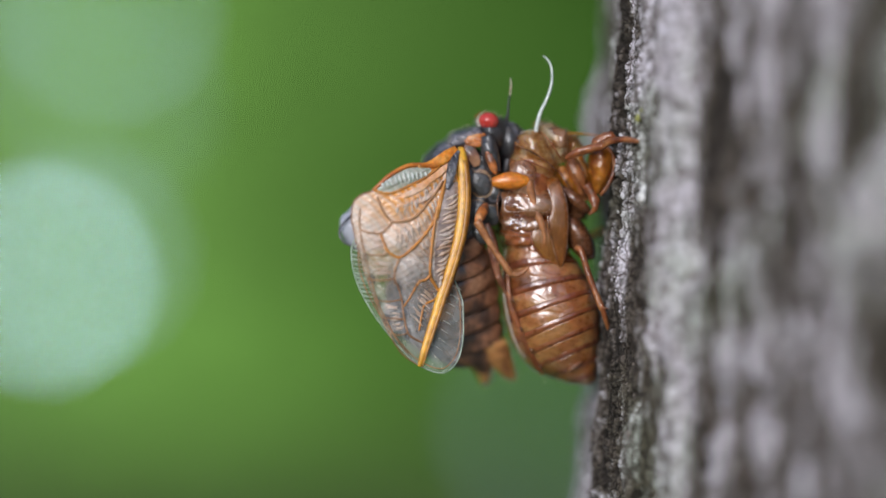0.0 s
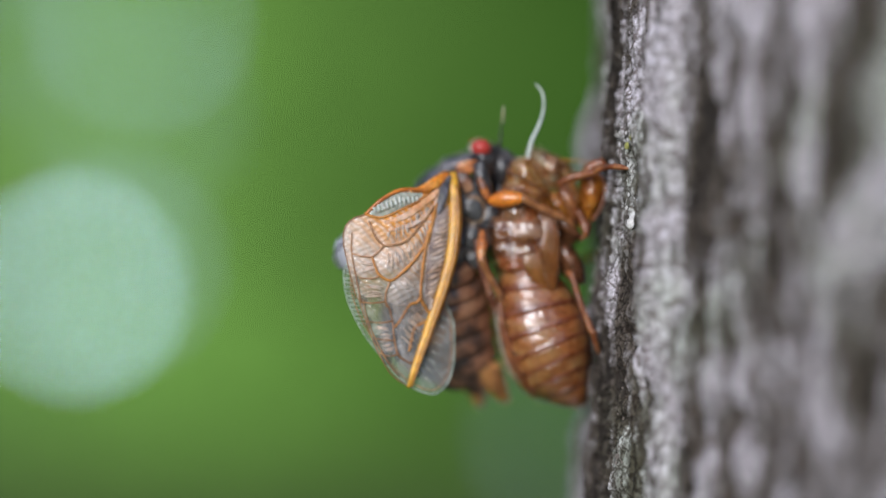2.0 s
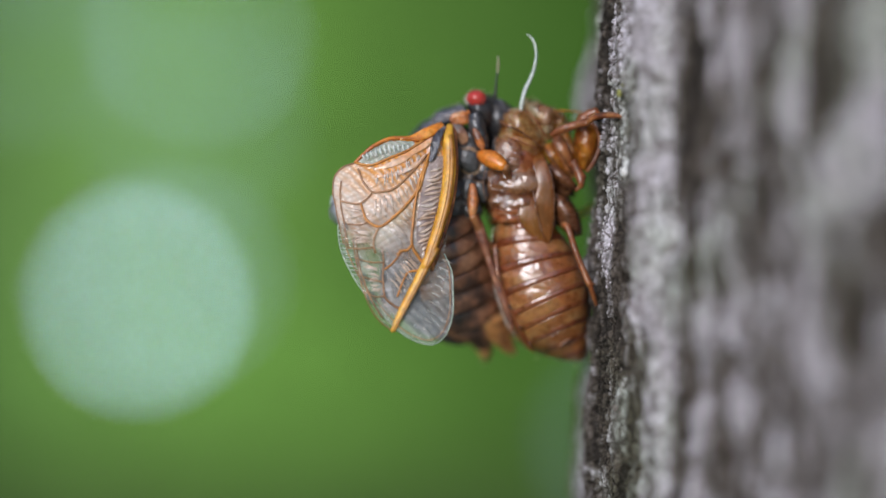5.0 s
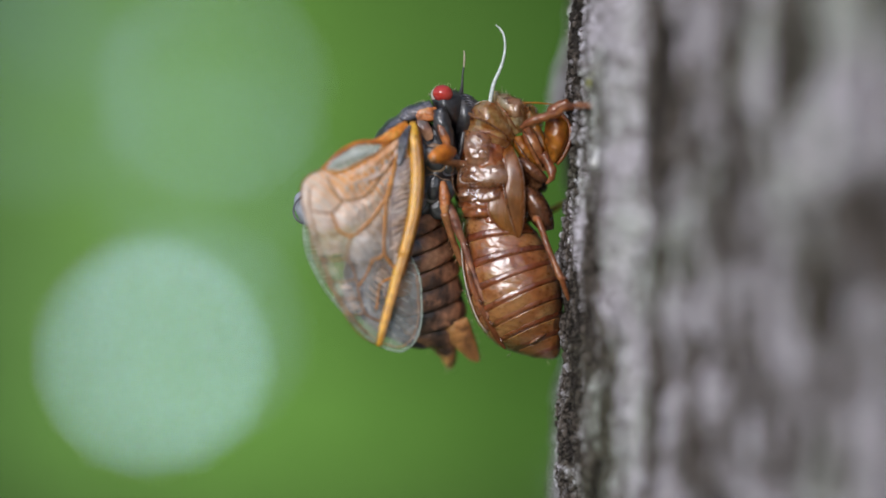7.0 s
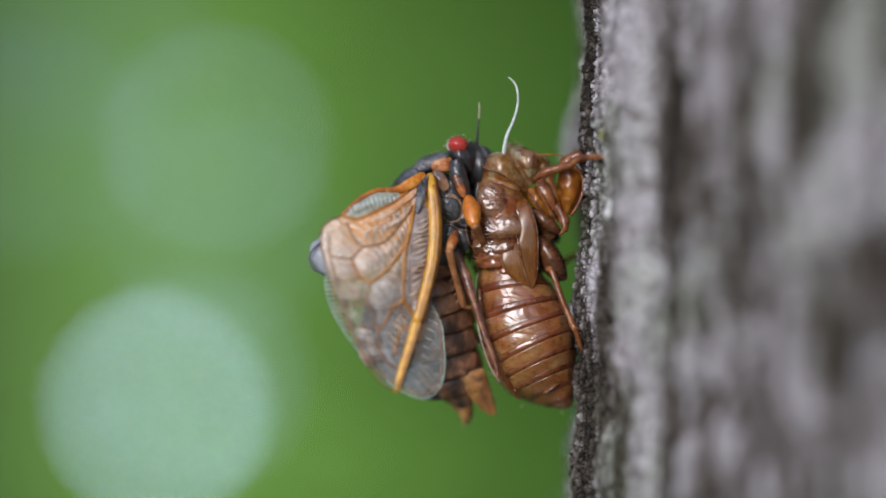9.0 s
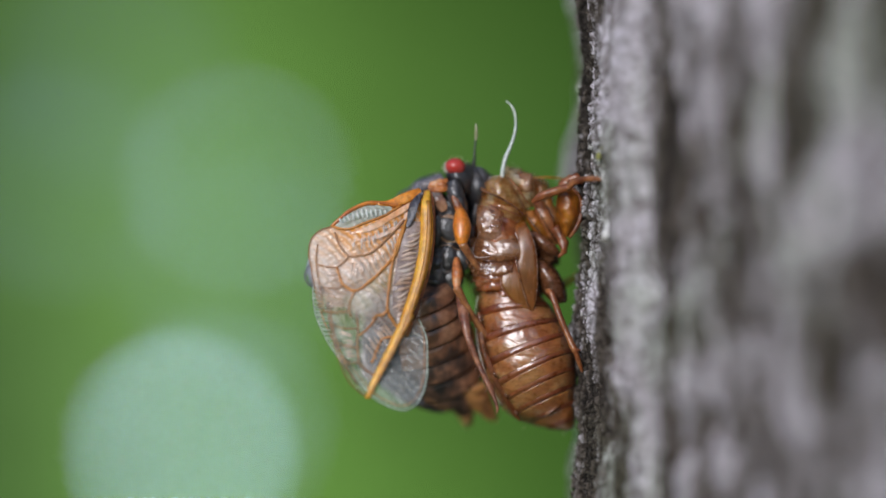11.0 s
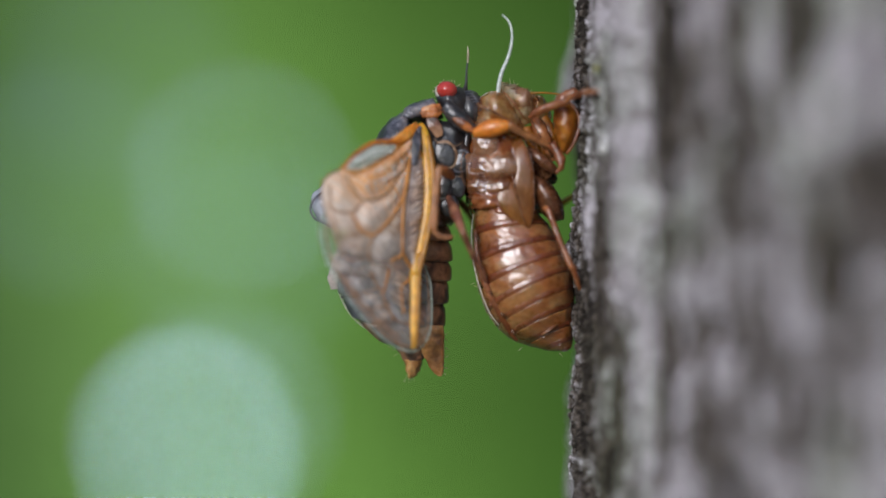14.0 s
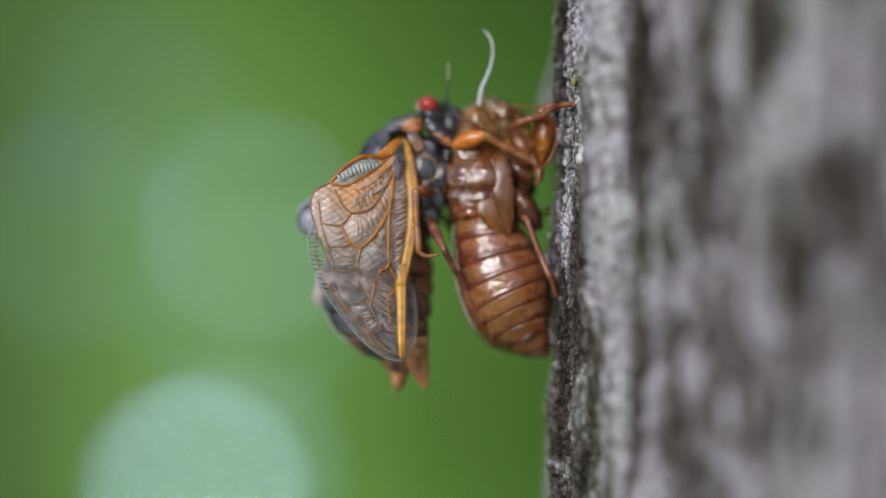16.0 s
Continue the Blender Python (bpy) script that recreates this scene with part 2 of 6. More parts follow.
def film_material(name, tint, clear, rough=0.2, flush=(0.75, 0.3, 0.1), rib=0.35, end_tint=None, end_clear=0.0, shift=(0, 0, 0), margin=False):
    """Wing film: partly clear, partly milky, glossy, with pale pleats; flushed with colour near the root, thinner and greyer towards the end."""
    m, nt, bsdf, out = nodes_of(name)
    vec = coords(nt, (1, 1, 1), shift)
    cloud = noise_of(nt, vec, 300, 3, 0.5, 0.5)
    col = ramp_of(nt, cloud, tint)
    thinned = nt.nodes.new("ShaderNodeAttribute")
    thinned.attribute_name = "thinned"
    if end_tint:
        col = blend_of(nt, thinned.outputs["Fac"], col, ramp_of(nt, cloud, end_tint))
    root = nt.nodes.new("ShaderNodeAttribute")
    root.attribute_name = "flush"
    col = blend_of(nt, root.outputs["Fac"], col, flush)
    wv = add(nt, "ShaderNodeTexWave", Scale=560, Distortion=5, Detail=2)
    wv.bands_direction = "DIAGONAL"
    wv.inputs["Detail Scale"].default_value = 0.5
    nt.links.new(vec, wv.inputs["Vector"])
    pleat = ramp_of(nt, wv.outputs["Fac"], [(0.35, (0, 0, 0)), (0.85, (rib, rib, rib))])
    col = blend_of(nt, pleat, col, (0.88, 0.86, 0.84))
    nt.links.new(col, bsdf.inputs["Base Color"])
    bsdf.inputs["Roughness"].default_value = rough
    bsdf.inputs["Coat Weight"].default_value = 0.6
    bsdf.inputs["Coat Roughness"].default_value = 0.08
    bp = add(nt, "ShaderNodeBump", Strength=min(0.35, rib * 1.4), Distance=0.0003)
    nt.links.new(wv.outputs["Fac"], bp.inputs["Height"])
    b2 = add(nt, "ShaderNodeBump", Strength=0.3, Distance=0.0005)
    nt.links.new(noise_of(nt, vec, 380, 2, 0.5, 0.8), b2.inputs["Height"])
    nt.links.new(bp.outputs["Normal"], b2.inputs["Normal"])
    nt.links.new(b2.outputs["Normal"], bsdf.inputs["Normal"])
    nt.links.new(b2.outputs["Normal"], bsdf.inputs["Coat Normal"])
    tl = add(nt, "ShaderNodeBsdfTranslucent")
    nt.links.new(col, tl.inputs["Color"])
    both = add(nt, "ShaderNodeMixShader", Fac=0.3)
    nt.links.new(bsdf.outputs["BSDF"], both.inputs[1])
    nt.links.new(tl.outputs["BSDF"], both.inputs[2])
    see = add(nt, "ShaderNodeBsdfTransparent")
    mr = add(nt, "ShaderNodeMapRange")
    mr.inputs["From Min"].default_value, mr.inputs["From Max"].default_value = 0.3, 0.7
    mr.inputs["To Min"].default_value, mr.inputs["To Max"].default_value = clear
    nt.links.new(cloud, mr.inputs["Value"])
    less = nt.nodes.new("ShaderNodeMath")
    less.operation = "MULTIPLY_ADD"
    less.inputs[1].default_value = -end_clear
    nt.links.new(thinned.outputs["Fac"], less.inputs[0])
    nt.links.new(mr.outputs["Result"], less.inputs[2])
    more = nt.nodes.new("ShaderNodeMath")
    more.operation, more.use_clamp = "ADD", True
    nt.links.new(less.outputs["Value"], more.inputs[0])
    nt.links.new(root.outputs["Fac"], more.inputs[1])
    mx = nt.nodes.new("ShaderNodeMixShader")
    cover = more.outputs["Value"]
    if margin:
        soft = nt.nodes.new("ShaderNodeAttribute")
        soft.attribute_name = "margin"
        whole = nt.nodes.new("ShaderNodeMath")
        whole.operation = "MULTIPLY"
        nt.links.new(cover, whole.inputs[0])
        nt.links.new(soft.outputs["Fac"], whole.inputs[1])
        cover = whole.outputs["Value"]
    nt.links.new(cover, mx.inputs[0])
    nt.links.new(see.outputs["BSDF"], mx.inputs[1])
    nt.links.new(both.outputs["Shader"], mx.inputs[2])
    nt.links.new(mx.outputs["Shader"], out.inputs["Surface"])
    return m


MILKY = [(0.32, (0.92, 0.54, 0.3)), (0.5, (0.96, 0.74, 0.58)), (0.7, (0.97, 0.89, 0.84))]
SMOKY = [(0.32, (0.44, 0.36, 0.33)), (0.5, (0.72, 0.63, 0.6)), (0.68, (0.95, 0.89, 0.88))]
M["film"] = film_material("milky wing film", MILKY, (0.6, 0.95), flush=(1.0, 0.43, 0.09), rib=0.3, end_tint=SMOKY, end_clear=0.5, margin=True)
M["film_end"] = film_material("thin milky wing film", MILKY, (0.6, 0.95), rib=0.3, end_tint=SMOKY, end_clear=0.5, shift=(-0.0014, -0.004, -0.0134), margin=True)
M["film_clear"] = film_material("clear wing film", [(0.28, (0.5, 0.52, 0.5)), (0.75, (0.75, 0.8, 0.78))], (0.18, 0.45))
M["film_smoke"] = film_material("smoky wing film", [(0.28, (0.05, 0.05, 0.06)), (0.75, (0.2, 0.19, 0.2))], (0.25, 0.6), rib=0.05)
M["film_mint"] = film_material("pale green lobe film", [(0.28, (0.46, 0.62, 0.56)), (0.75, (0.7, 0.84, 0.78))], (0.7, 0.9), flush=(0.3, 0.42, 0.36))
M["film_dark"] = film_material("grey wing bud film", [(0.28, (0.3, 0.31, 0.4)), (0.75, (0.74, 0.76, 0.84))], (0.75, 0.97), rib=0.05)


def noise_col(nt, vec, scale):
    """A noise in three channels, about zero, to bend coordinates with."""
    n = add(nt, "ShaderNodeTexNoise", Scale=scale, Detail=2)
    nt.links.new(vec, n.inputs["Vector"])
    return blend_of(nt, 1.0, n.outputs["Color"], (0.5, 0.5, 0.5), "SUBTRACT")


def bark_material():
    m, nt, bsdf, out = nodes_of("furrowed grey bark")
    vec = coords(nt, (1, 1, 0.3))
    vec2 = coords(nt)
    # vertex tone: the bark's own colours plus shade painted into furrows and gaps
    toned = nt.nodes.new("ShaderNodeAttribute")
    toned.attribute_name = "tone_and_shade"
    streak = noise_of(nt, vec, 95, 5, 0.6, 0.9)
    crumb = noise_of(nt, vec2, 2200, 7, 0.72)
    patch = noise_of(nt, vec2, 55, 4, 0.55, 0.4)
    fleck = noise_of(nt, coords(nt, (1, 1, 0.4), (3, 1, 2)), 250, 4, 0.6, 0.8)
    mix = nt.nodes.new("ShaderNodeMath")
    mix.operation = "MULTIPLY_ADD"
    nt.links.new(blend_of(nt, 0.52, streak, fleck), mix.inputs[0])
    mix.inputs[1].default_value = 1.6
    nt.links.new(toned.outputs["Fac"], mix.inputs[2])
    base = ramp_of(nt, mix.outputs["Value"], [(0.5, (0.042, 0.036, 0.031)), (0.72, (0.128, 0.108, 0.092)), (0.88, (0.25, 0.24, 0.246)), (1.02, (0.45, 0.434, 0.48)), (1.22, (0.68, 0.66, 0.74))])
    green = ramp_of(nt, patch, [(0.5, (1, 1, 1)), (0.64, (0.84, 0.94, 0.78))])
    col = blend_of(nt, 1.0, base, green, "MULTIPLY")
    col = blend_of(nt, 1.0, col, ramp_of(nt, crumb, [(0.36, (0.36, 0.33, 0.3)), (0.5, (0.98, 0.96, 0.93)), (0.63, (1.36, 1.34, 1.32))]), "MULTIPLY")
    cells = add(nt, "ShaderNodeTexVoronoi", Scale=1000)
    cells.feature = "DISTANCE_TO_EDGE"
    bent = blend_of(nt, 0.0016, coords(nt, (1, 1, 0.55)), noise_col(nt, vec2, 700), "ADD")
    nt.links.new(bent, cells.inputs["Vector"])
    crack = ramp_of(nt, cells.outputs["Distance"], [(0.02, (0.3, 0.26, 0.23)), (0.13, (1.06, 1.05, 1.04))])
    col = blend_of(nt, 1.0, col, crack, "MULTIPLY")
    nt.links.new(col, bsdf.inputs["Base Color"])
    bsdf.inputs["Roughness"].default_value = 0.88
    bsdf.inputs["Specular IOR Level"].default_value = 0.3
    bp = add(nt, "ShaderNodeBump", Strength=0.8, Distance=0.0005)
    nt.links.new(crumb, bp.inputs["Height"])
    nt.links.new(bp.outputs["Normal"], bsdf.inputs["Normal"])
    return m


M["bark"] = bark_material()
M["flake"] = chitin("dark bark flake", [(0.3, (0.02, 0.017, 0.015)), (0.5, (0.06, 0.05, 0.045)), (0.75, (0.2, 0.175, 0.16))], 500, 0.85, fine=3, bump=0.6, depth=0.0003)
M["flake_pale"] = chitin("pale bark flake", [(0.3, (0.12, 0.1, 0.09)), (0.6, (0.36, 0.31, 0.28)), (0.8, (0.52, 0.45, 0.42))], 500, 0.85, fine=3, bump=0.6, depth=0.0003)
M["lichen_white"] = chitin("white lichen", [(0.3, (0.82, 0.83, 0.82)), (0.7, (0.92, 0.93, 0.93))], 900, 0.75, bump=0.2)
M["lichen_yellow"] = chitin("yellow-green lichen", [(0.3, (0.3, 0.32, 0.08)), (0.7, (0.5, 0.5, 0.16))], 900, 0.8)


def leaf_material(name, a, b, c):
    m, nt, bsdf, out = nodes_of(name)
    oi = nt.nodes.new("ShaderNodeNewGeometry")
    col = ramp_of(nt, oi.outputs["Random Per Island"], [(0.1, a), (0.55, b), (0.95, c)])
    nt.links.new(col, bsdf.inputs["Base Color"])
    bsdf.inputs["Roughness"].default_value = 0.5
    tl = add(nt, "ShaderNodeBsdfTranslucent")
    nt.links.new(col, tl.inputs["Color"])
    mx = add(nt, "ShaderNodeMixShader", Fac=0.45)
    nt.links.new(bsdf.outputs["BSDF"], mx.inputs[1])
    nt.links.new(tl.outputs["BSDF"], mx.inputs[2])
    nt.links.new(mx.outputs["Shader"], out.inputs["Surface"])
    return m


M["leaf"] = leaf_material("woodland leaf", (0.03, 0.07, 0.015), (0.06, 0.12, 0.022), (0.1, 0.16, 0.03))


def ground_material():
    m, nt, bsdf, out = nodes_of("grassy woodland ground")
    vec = coords(nt)
    col = ramp_of(nt, noise_of(nt, vec, 1.5, 8, 0.65), [(0.3, (0.06, 0.1, 0.022)), (0.5, (0.1, 0.16, 0.035)), (0.7, (0.12, 0.12, 0.05))])
    nt.links.new(col, bsdf.inputs["Base Color"])
    bsdf.inputs["Roughness"].default_value = 0.9
    bp = add(nt, "ShaderNodeBump", Strength=0.6, Distance=0.03)
    nt.links.new(noise_of(nt, vec, 40, 5), bp.inputs["Height"])
    nt.links.new(bp.outputs["Normal"], bsdf.inputs["Normal"])
    return m


M["ground"] = ground_material()


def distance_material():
    """Far woodland that glows by itself: daylight painted as soft green emission of many shades, deeper to the right
    and higher up.
    """
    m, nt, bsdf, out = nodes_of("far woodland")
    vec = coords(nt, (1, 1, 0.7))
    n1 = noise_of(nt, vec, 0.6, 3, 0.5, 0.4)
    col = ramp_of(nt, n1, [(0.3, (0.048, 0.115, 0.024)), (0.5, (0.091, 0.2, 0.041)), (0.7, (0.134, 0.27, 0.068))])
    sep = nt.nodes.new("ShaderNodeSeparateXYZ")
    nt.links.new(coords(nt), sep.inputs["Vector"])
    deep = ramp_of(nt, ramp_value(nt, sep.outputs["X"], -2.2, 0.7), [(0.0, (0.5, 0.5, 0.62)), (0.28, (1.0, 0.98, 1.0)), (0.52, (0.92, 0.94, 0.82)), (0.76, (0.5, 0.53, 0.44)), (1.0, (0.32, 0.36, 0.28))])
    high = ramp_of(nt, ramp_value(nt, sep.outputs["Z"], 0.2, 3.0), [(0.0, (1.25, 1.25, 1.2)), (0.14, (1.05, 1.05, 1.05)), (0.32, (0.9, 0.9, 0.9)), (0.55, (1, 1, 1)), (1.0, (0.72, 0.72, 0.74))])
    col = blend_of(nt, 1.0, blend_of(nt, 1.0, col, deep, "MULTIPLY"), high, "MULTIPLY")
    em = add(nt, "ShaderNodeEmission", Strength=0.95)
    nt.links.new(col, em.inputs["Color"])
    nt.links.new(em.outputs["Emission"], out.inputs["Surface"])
    return m


def ramp_value(nt, value, low, high):
    mr = add(nt, "ShaderNodeMapRange")
    mr.inputs["From Min"].default_value, mr.inputs["From Max"].default_value = low, high
    nt.links.new(value, mr.inputs["Value"])
    return mr.outputs["Result"]


M["distance"] = distance_material()


def glow_material(name, colour, strength):
    m, nt, bsdf, out = nodes_of(name)
    em = add(nt, "ShaderNodeEmission", Strength=strength, Color=(*colour, 1))
    nt.links.new(em.outputs["Emission"], out.inputs["Surface"])
    return m


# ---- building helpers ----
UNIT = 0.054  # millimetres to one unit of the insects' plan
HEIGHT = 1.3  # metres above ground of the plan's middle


def at(u, v, d=0.0):
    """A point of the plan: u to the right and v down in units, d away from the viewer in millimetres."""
    return Vector(((u - 784) * UNIT / 1000, d / 1000, HEIGHT - (v - 441) * UNIT / 1000))


ORIGIN = {}


def part(name, bm, material, parent, label="", origin=None, smooth=True):
    me = bpy.data.meshes.new(name)
    base = ORIGIN[parent] if parent else Vector()
    origin = base if origin is None else origin
    bmesh.ops.translate(bm, verts=bm.verts, vec=-origin)
    bmesh.ops.recalc_face_normals(bm, faces=bm.faces)
    bm.to_mesh(me)
    bm.free()
    if smooth:
        me.polygons.foreach_set("use_smooth", [True] * len(me.polygons))
    for mt in material if isinstance(material, (list, tuple)) else [material]:
        me.materials.append(mt)
    ob = new(name, me)
    ob.location = origin - base
    if parent:
        ob.parent = parent
    ORIGIN[ob] = origin
    if label:
        tagged(ob, label)
    return ob


def thing(name, origin, label, category, **tags):
    ob = new(name)
    ob.empty_display_size = 0.004
    ob.location = origin
    ORIGIN[ob] = Vector(origin)
    return tagged(ob, label, category, **tags)


def smooth_path(points, steps=6):
    """Catmull-Rom through the points (any tuple of numbers)."""
    p = [np.array(q, float) for q in points]
    p = [2 * p[0] - p[1]] + p + [2 * p[-1] - p[-2]]
    out = []
    for i in range(1, len(p) - 2):
        for k in range(steps):
            t = k / steps
            a, b, c, d = p[i - 1], p[i], p[i + 1], p[i + 2]
            out.append(0.5 * (2 * b + (c - a) * t + (2 * a - 5 * b + 4 * c - d) * t * t + (3 * b - a - 3 * c + d) * t ** 3))
    out.append(p[-2])
    return out


def tube(bm, points, sides=10, steps=5, flat=1.0):
    """A round limb through points (u, v, d, radius in units); flat squeezes it in depth."""
    path = smooth_path(points, steps)
    rings = []
    for i, q in enumerate(path):
        a, b = path[max(i - 1, 0)], path[min(i + 1, len(path) - 1)]
        way = (at(*b[:3]) - at(*a[:3])).normalized()
        side = way.cross(Vector((0, 1, 0)))
        side = side.normalized() if side.length > 0.05 else Vector((1, 0, 0))
        up = side.cross(way).normalized()
        r = max(q[3], 0.15) * UNIT / 1000
        c = at(*q[:3])
        rings.append([bm.verts.new(c + side * (r * math.cos(k * math.tau / sides)) + up * (r * flat * math.sin(k * math.tau / sides))) for k in range(sides)])
    close_rings(bm, rings)
    return bm


def close_rings(bm, rings, ends=True):
    n = len(rings[0])
    for r0, r1 in zip(rings, rings[1:]):
        for k in range(n):
            bm.faces.new((r0[k], r0[(k + 1) % n], r1[(k + 1) % n], r1[k]))
    if ends:
        bm.faces.new(list(reversed(rings[0])))
        bm.faces.new(rings[-1])


def loft(bm, sections, sides=28, steps=4, wobble=0.0, seed=0.0, power=2.0, lift=0.0):
    """A body through sections (u1, v1, u2, v2, half depth in mm, depth of middle): the two edges that show and the thickness; lift: how far the near side of a section rises, in mm."""
    rings = []
    for q in smooth_path(sections, steps):
        a, b = at(q[0], q[1], q[5]), at(q[2], q[3], q[5])
        c, h = (a + b) / 2, (b - a) / 2
        w = Vector((0, abs(q[4]) / 1000, 0))
        ring = []
        for k in range(sides):
            t = k * math.tau / sides
            cs, sn = math.cos(t), math.sin(t)
            p = c + h * math.copysign(abs(cs) ** (2 / power), cs) + w * math.copysign(abs(sn) ** (2 / power), sn) - Vector((0, 0, lift * abs(q[4]) / 5 * sn / 1000))
            if wobble:
                p += (p - c).normalized() * (noise.noise(p * 900 + Vector((seed, 0, 0))) * wobble * UNIT / 1000)
            ring.append(bm.verts.new(p))
        rings.append(ring)
    close_rings(bm, rings)
    return bm


def ball(bm, u, v, d, ru, rv, rd, turn=0.0, seg=20):
    """An egg-shaped body: radii in units across and down, rd in mm in depth."""
    m = Matrix.Translation(at(u, v, d)) @ Matrix.Rotation(radians(turn), 4, "Y") @ Matrix.Diagonal((ru * UNIT / 1000, rd / 1000, rv * UNIT / 1000, 1))
    bmesh.ops.create_uvsphere(bm, u_segments=seg, v_segments=seg // 2 + 2, radius=1.0, matrix=m)
    return bm


def crumple(bm, amount, size, seed=0.0):
    """Presses sharp folds into a skin: amount in mm, size of the folds in mm."""
    bm.normal_update()
    for v in bm.verts:
        p = v.co * (1000 / size) + Vector((seed * 7.3, seed * 3.1, 0))
        f = 0.5 - abs(noise.noise(p)) * 1.6 + 0.5 * (0.3 - abs(noise.noise(p * 2.1)))
        v.co += v.normal * (amount * f / 1000)
    return bm


def glassy(bm, u0, v0, u1, v1, d, seed, tilt=(-0.218, -0.166), fold=0.12, size=1.3):
    """A thin folded pane of skin between two corners of the plan, leaning to the left and up."""
    um, vm = (u0 + u1) / 2, (v0 + v1) / 2

    def surface(s, t):
        u, v = u0 + (u1 - u0) * t, v0 + (v1 - v0) * s
        p = Vector((u * UNIT / size, v * UNIT / size, seed))
        f = abs(noise.noise(p)) + 0.35 * abs(noise.noise(p * 2.1))
        edge = math.hypot(2 * (t - 0.5), 2 * (s - 0.5)) ** 4 * 0.5 + 0.16 * noise.noise(p * 0.7)
        return at(u + 5 * noise.noise(p * 0.8), v + 5 * noise.noise(p * 0.9 + Vector((9, 0, 0))), d + tilt[0] * (u - um) * UNIT + tilt[1] * (v - vm) * UNIT + fold * f * 2 + 0.6 * edge)

    return sheet(bm, 44, 44, surface)


def sheet(bm, rows, cols, surface):
    """A thin skin over surface(s, t)."""
    top = [[bm.verts.new(surface(i / rows, j / cols)) for j in range(cols + 1)] for i in range(rows + 1)]
    for i in range(rows):
        for j in range(cols):
            bm.faces.new((top[i][j], top[i][j + 1], top[i + 1][j + 1], top[i + 1][j]))
    return bm


def curve_at(table, x):
    xs, ys = zip(*table)
    return float(np.interp(x, xs, ys))


# ---- the ground and the far woodland ----
def build_ground():
    bm = bmesh.new()
    rings = []
    for r in (0.0, 0.3, 1, 2, 4, 7, 12, 30, 100, 600, 2500):
        rings.append([bm.verts.new((r * math.cos(k * math.tau / 48), r * math.sin(k * math.tau / 48),
                                    0.03 * noise.noise((r * math.cos(k * math.tau / 48), r * math.sin(k * math.tau / 48), 3)) if 0.3 < r < 20 else 0)) for k in range(48)] if r else [bm.verts.new((0, 0, 0))])
    for k in range(48):
        bm.faces.new((rings[0][0], rings[1][k], rings[1][(k + 1) % 48]))
    for r0, r1 in zip(rings[1:], rings[2:]):
        for k in range(48):
            bm.faces.new((r0[k], r1[k], r1[(k + 1) % 48], r0[(k + 1) % 48]))
    tagged(part("ground", bm, M["ground"], None), "shaded grassy woodland ground with brown litter", "ground", kind="structure")


build_ground()

GAPS = [  # openings to the bright sky: x, height, radius, brightness
    (-0.801, 0.955, 0.045, 5.6),
    (-0.70, 1.02, 0.055, 1.3),
    (-0.6371, 1.698, 0.045, 1.65),
    (-0.645, 1.45, 0.075, 0.42),
    (-1.13, 1.70, 0.075, 0.38),
    (-0.98, 2.0, 0.10, 0.2),
    (0.61, 0.57, 0.06, 0.45),
]
FAR = 6.76


def build_backdrop():
    bm = bmesh.new()
    cols = []
    for i in range(25):
        a = radians(40 + 100 * i / 24)
        cols.append([bm.verts.new((11 * math.cos(a), 11 * math.sin(a), h)) for h in (-0.2, 2, 4, 6, 9)])
    for c0, c1 in zip(cols, cols[1:]):
        for k in range(4):
            bm.faces.new((c0[k], c1[k], c1[k + 1], c0[k + 1]))
    # lit by its own emission, not by the sun
    tagged(part("backdrop", bm, M["distance"], None), "glowing backdrop of far green woodland, its daylight painted in, quite out of focus", "woodland", kind="structure")
    for n, (x, z, r, e) in enumerate(GAPS):
        bm = bmesh.new()
        ring = []
        for k in range(24):
            q = r * (1 + 0.12 * math.sin(3 * k * math.tau / 24 + n))
            ring.append(bm.verts.new((x + q * math.cos(k * math.tau / 24), FAR, z + q * math.sin(k * math.tau / 24))))
        bm.faces.new(ring)
        tagged(part("sky_gap", bm, glow_material("sky through leaves", (0.65, 0.9, 1.16), e), None), "bright sky showing through a gap in far leaves", "sky", kind="structure")


build_backdrop()


def build_woods():
    """Leafy undergrowth at the wood's edge, one loose mass of leaves."""
    rng = random.Random(7)
    verts, faces = [], []
    count = 0
    while count < 1800:
        x, y, z = rng.uniform(-3.6, 3.6), rng.uniform(6.9, 9.3), rng.uniform(0.02, 4.2)
        if noise.noise((x * 0.7, y * 0.4, z * 0.7)) < -0.12:
            continue
        k = (FAR + 0.24) / (y + 0.24)
        if any((x * k - g[0]) ** 2 + ((z - 1.3) * k + 1.3 - g[1]) ** 2 < 0.05 for g in GAPS):
            continue
        s = rng.uniform(0.05, 0.1)
        m = Matrix.Translation((x, y, z)) @ Euler((rng.uniform(-0.9, 0.9), rng.uniform(-0.9, 0.9), rng.uniform(0, 6.28))).to_matrix().to_4x4()
        b = len(verts)
        for p in ((0, -s, 0), (s * 0.5, -s * 0.2, s * 0.12), (s * 0.35, s * 0.5, s * 0.1), (0, s, -s * 0.1), (-s * 0.35, s * 0.5, s * 0.1), (-s * 0.5, -s * 0.2, s * 0.12)):
            verts.append(tuple(m @ Vector(p)))
        faces += [(b, b + 1, b + 2, b + 3), (b, b + 3, b + 4, b + 5)]
        count += 1
    me = bpy.data.meshes.new("undergrowth")
    me.from_pydata(verts, [], faces)
    me.materials.append(M["leaf"])
    tagged(new("undergrowth", me), "green leaves of far undergrowth, quite out of focus", "foliage", kind="stuff")


build_woods()

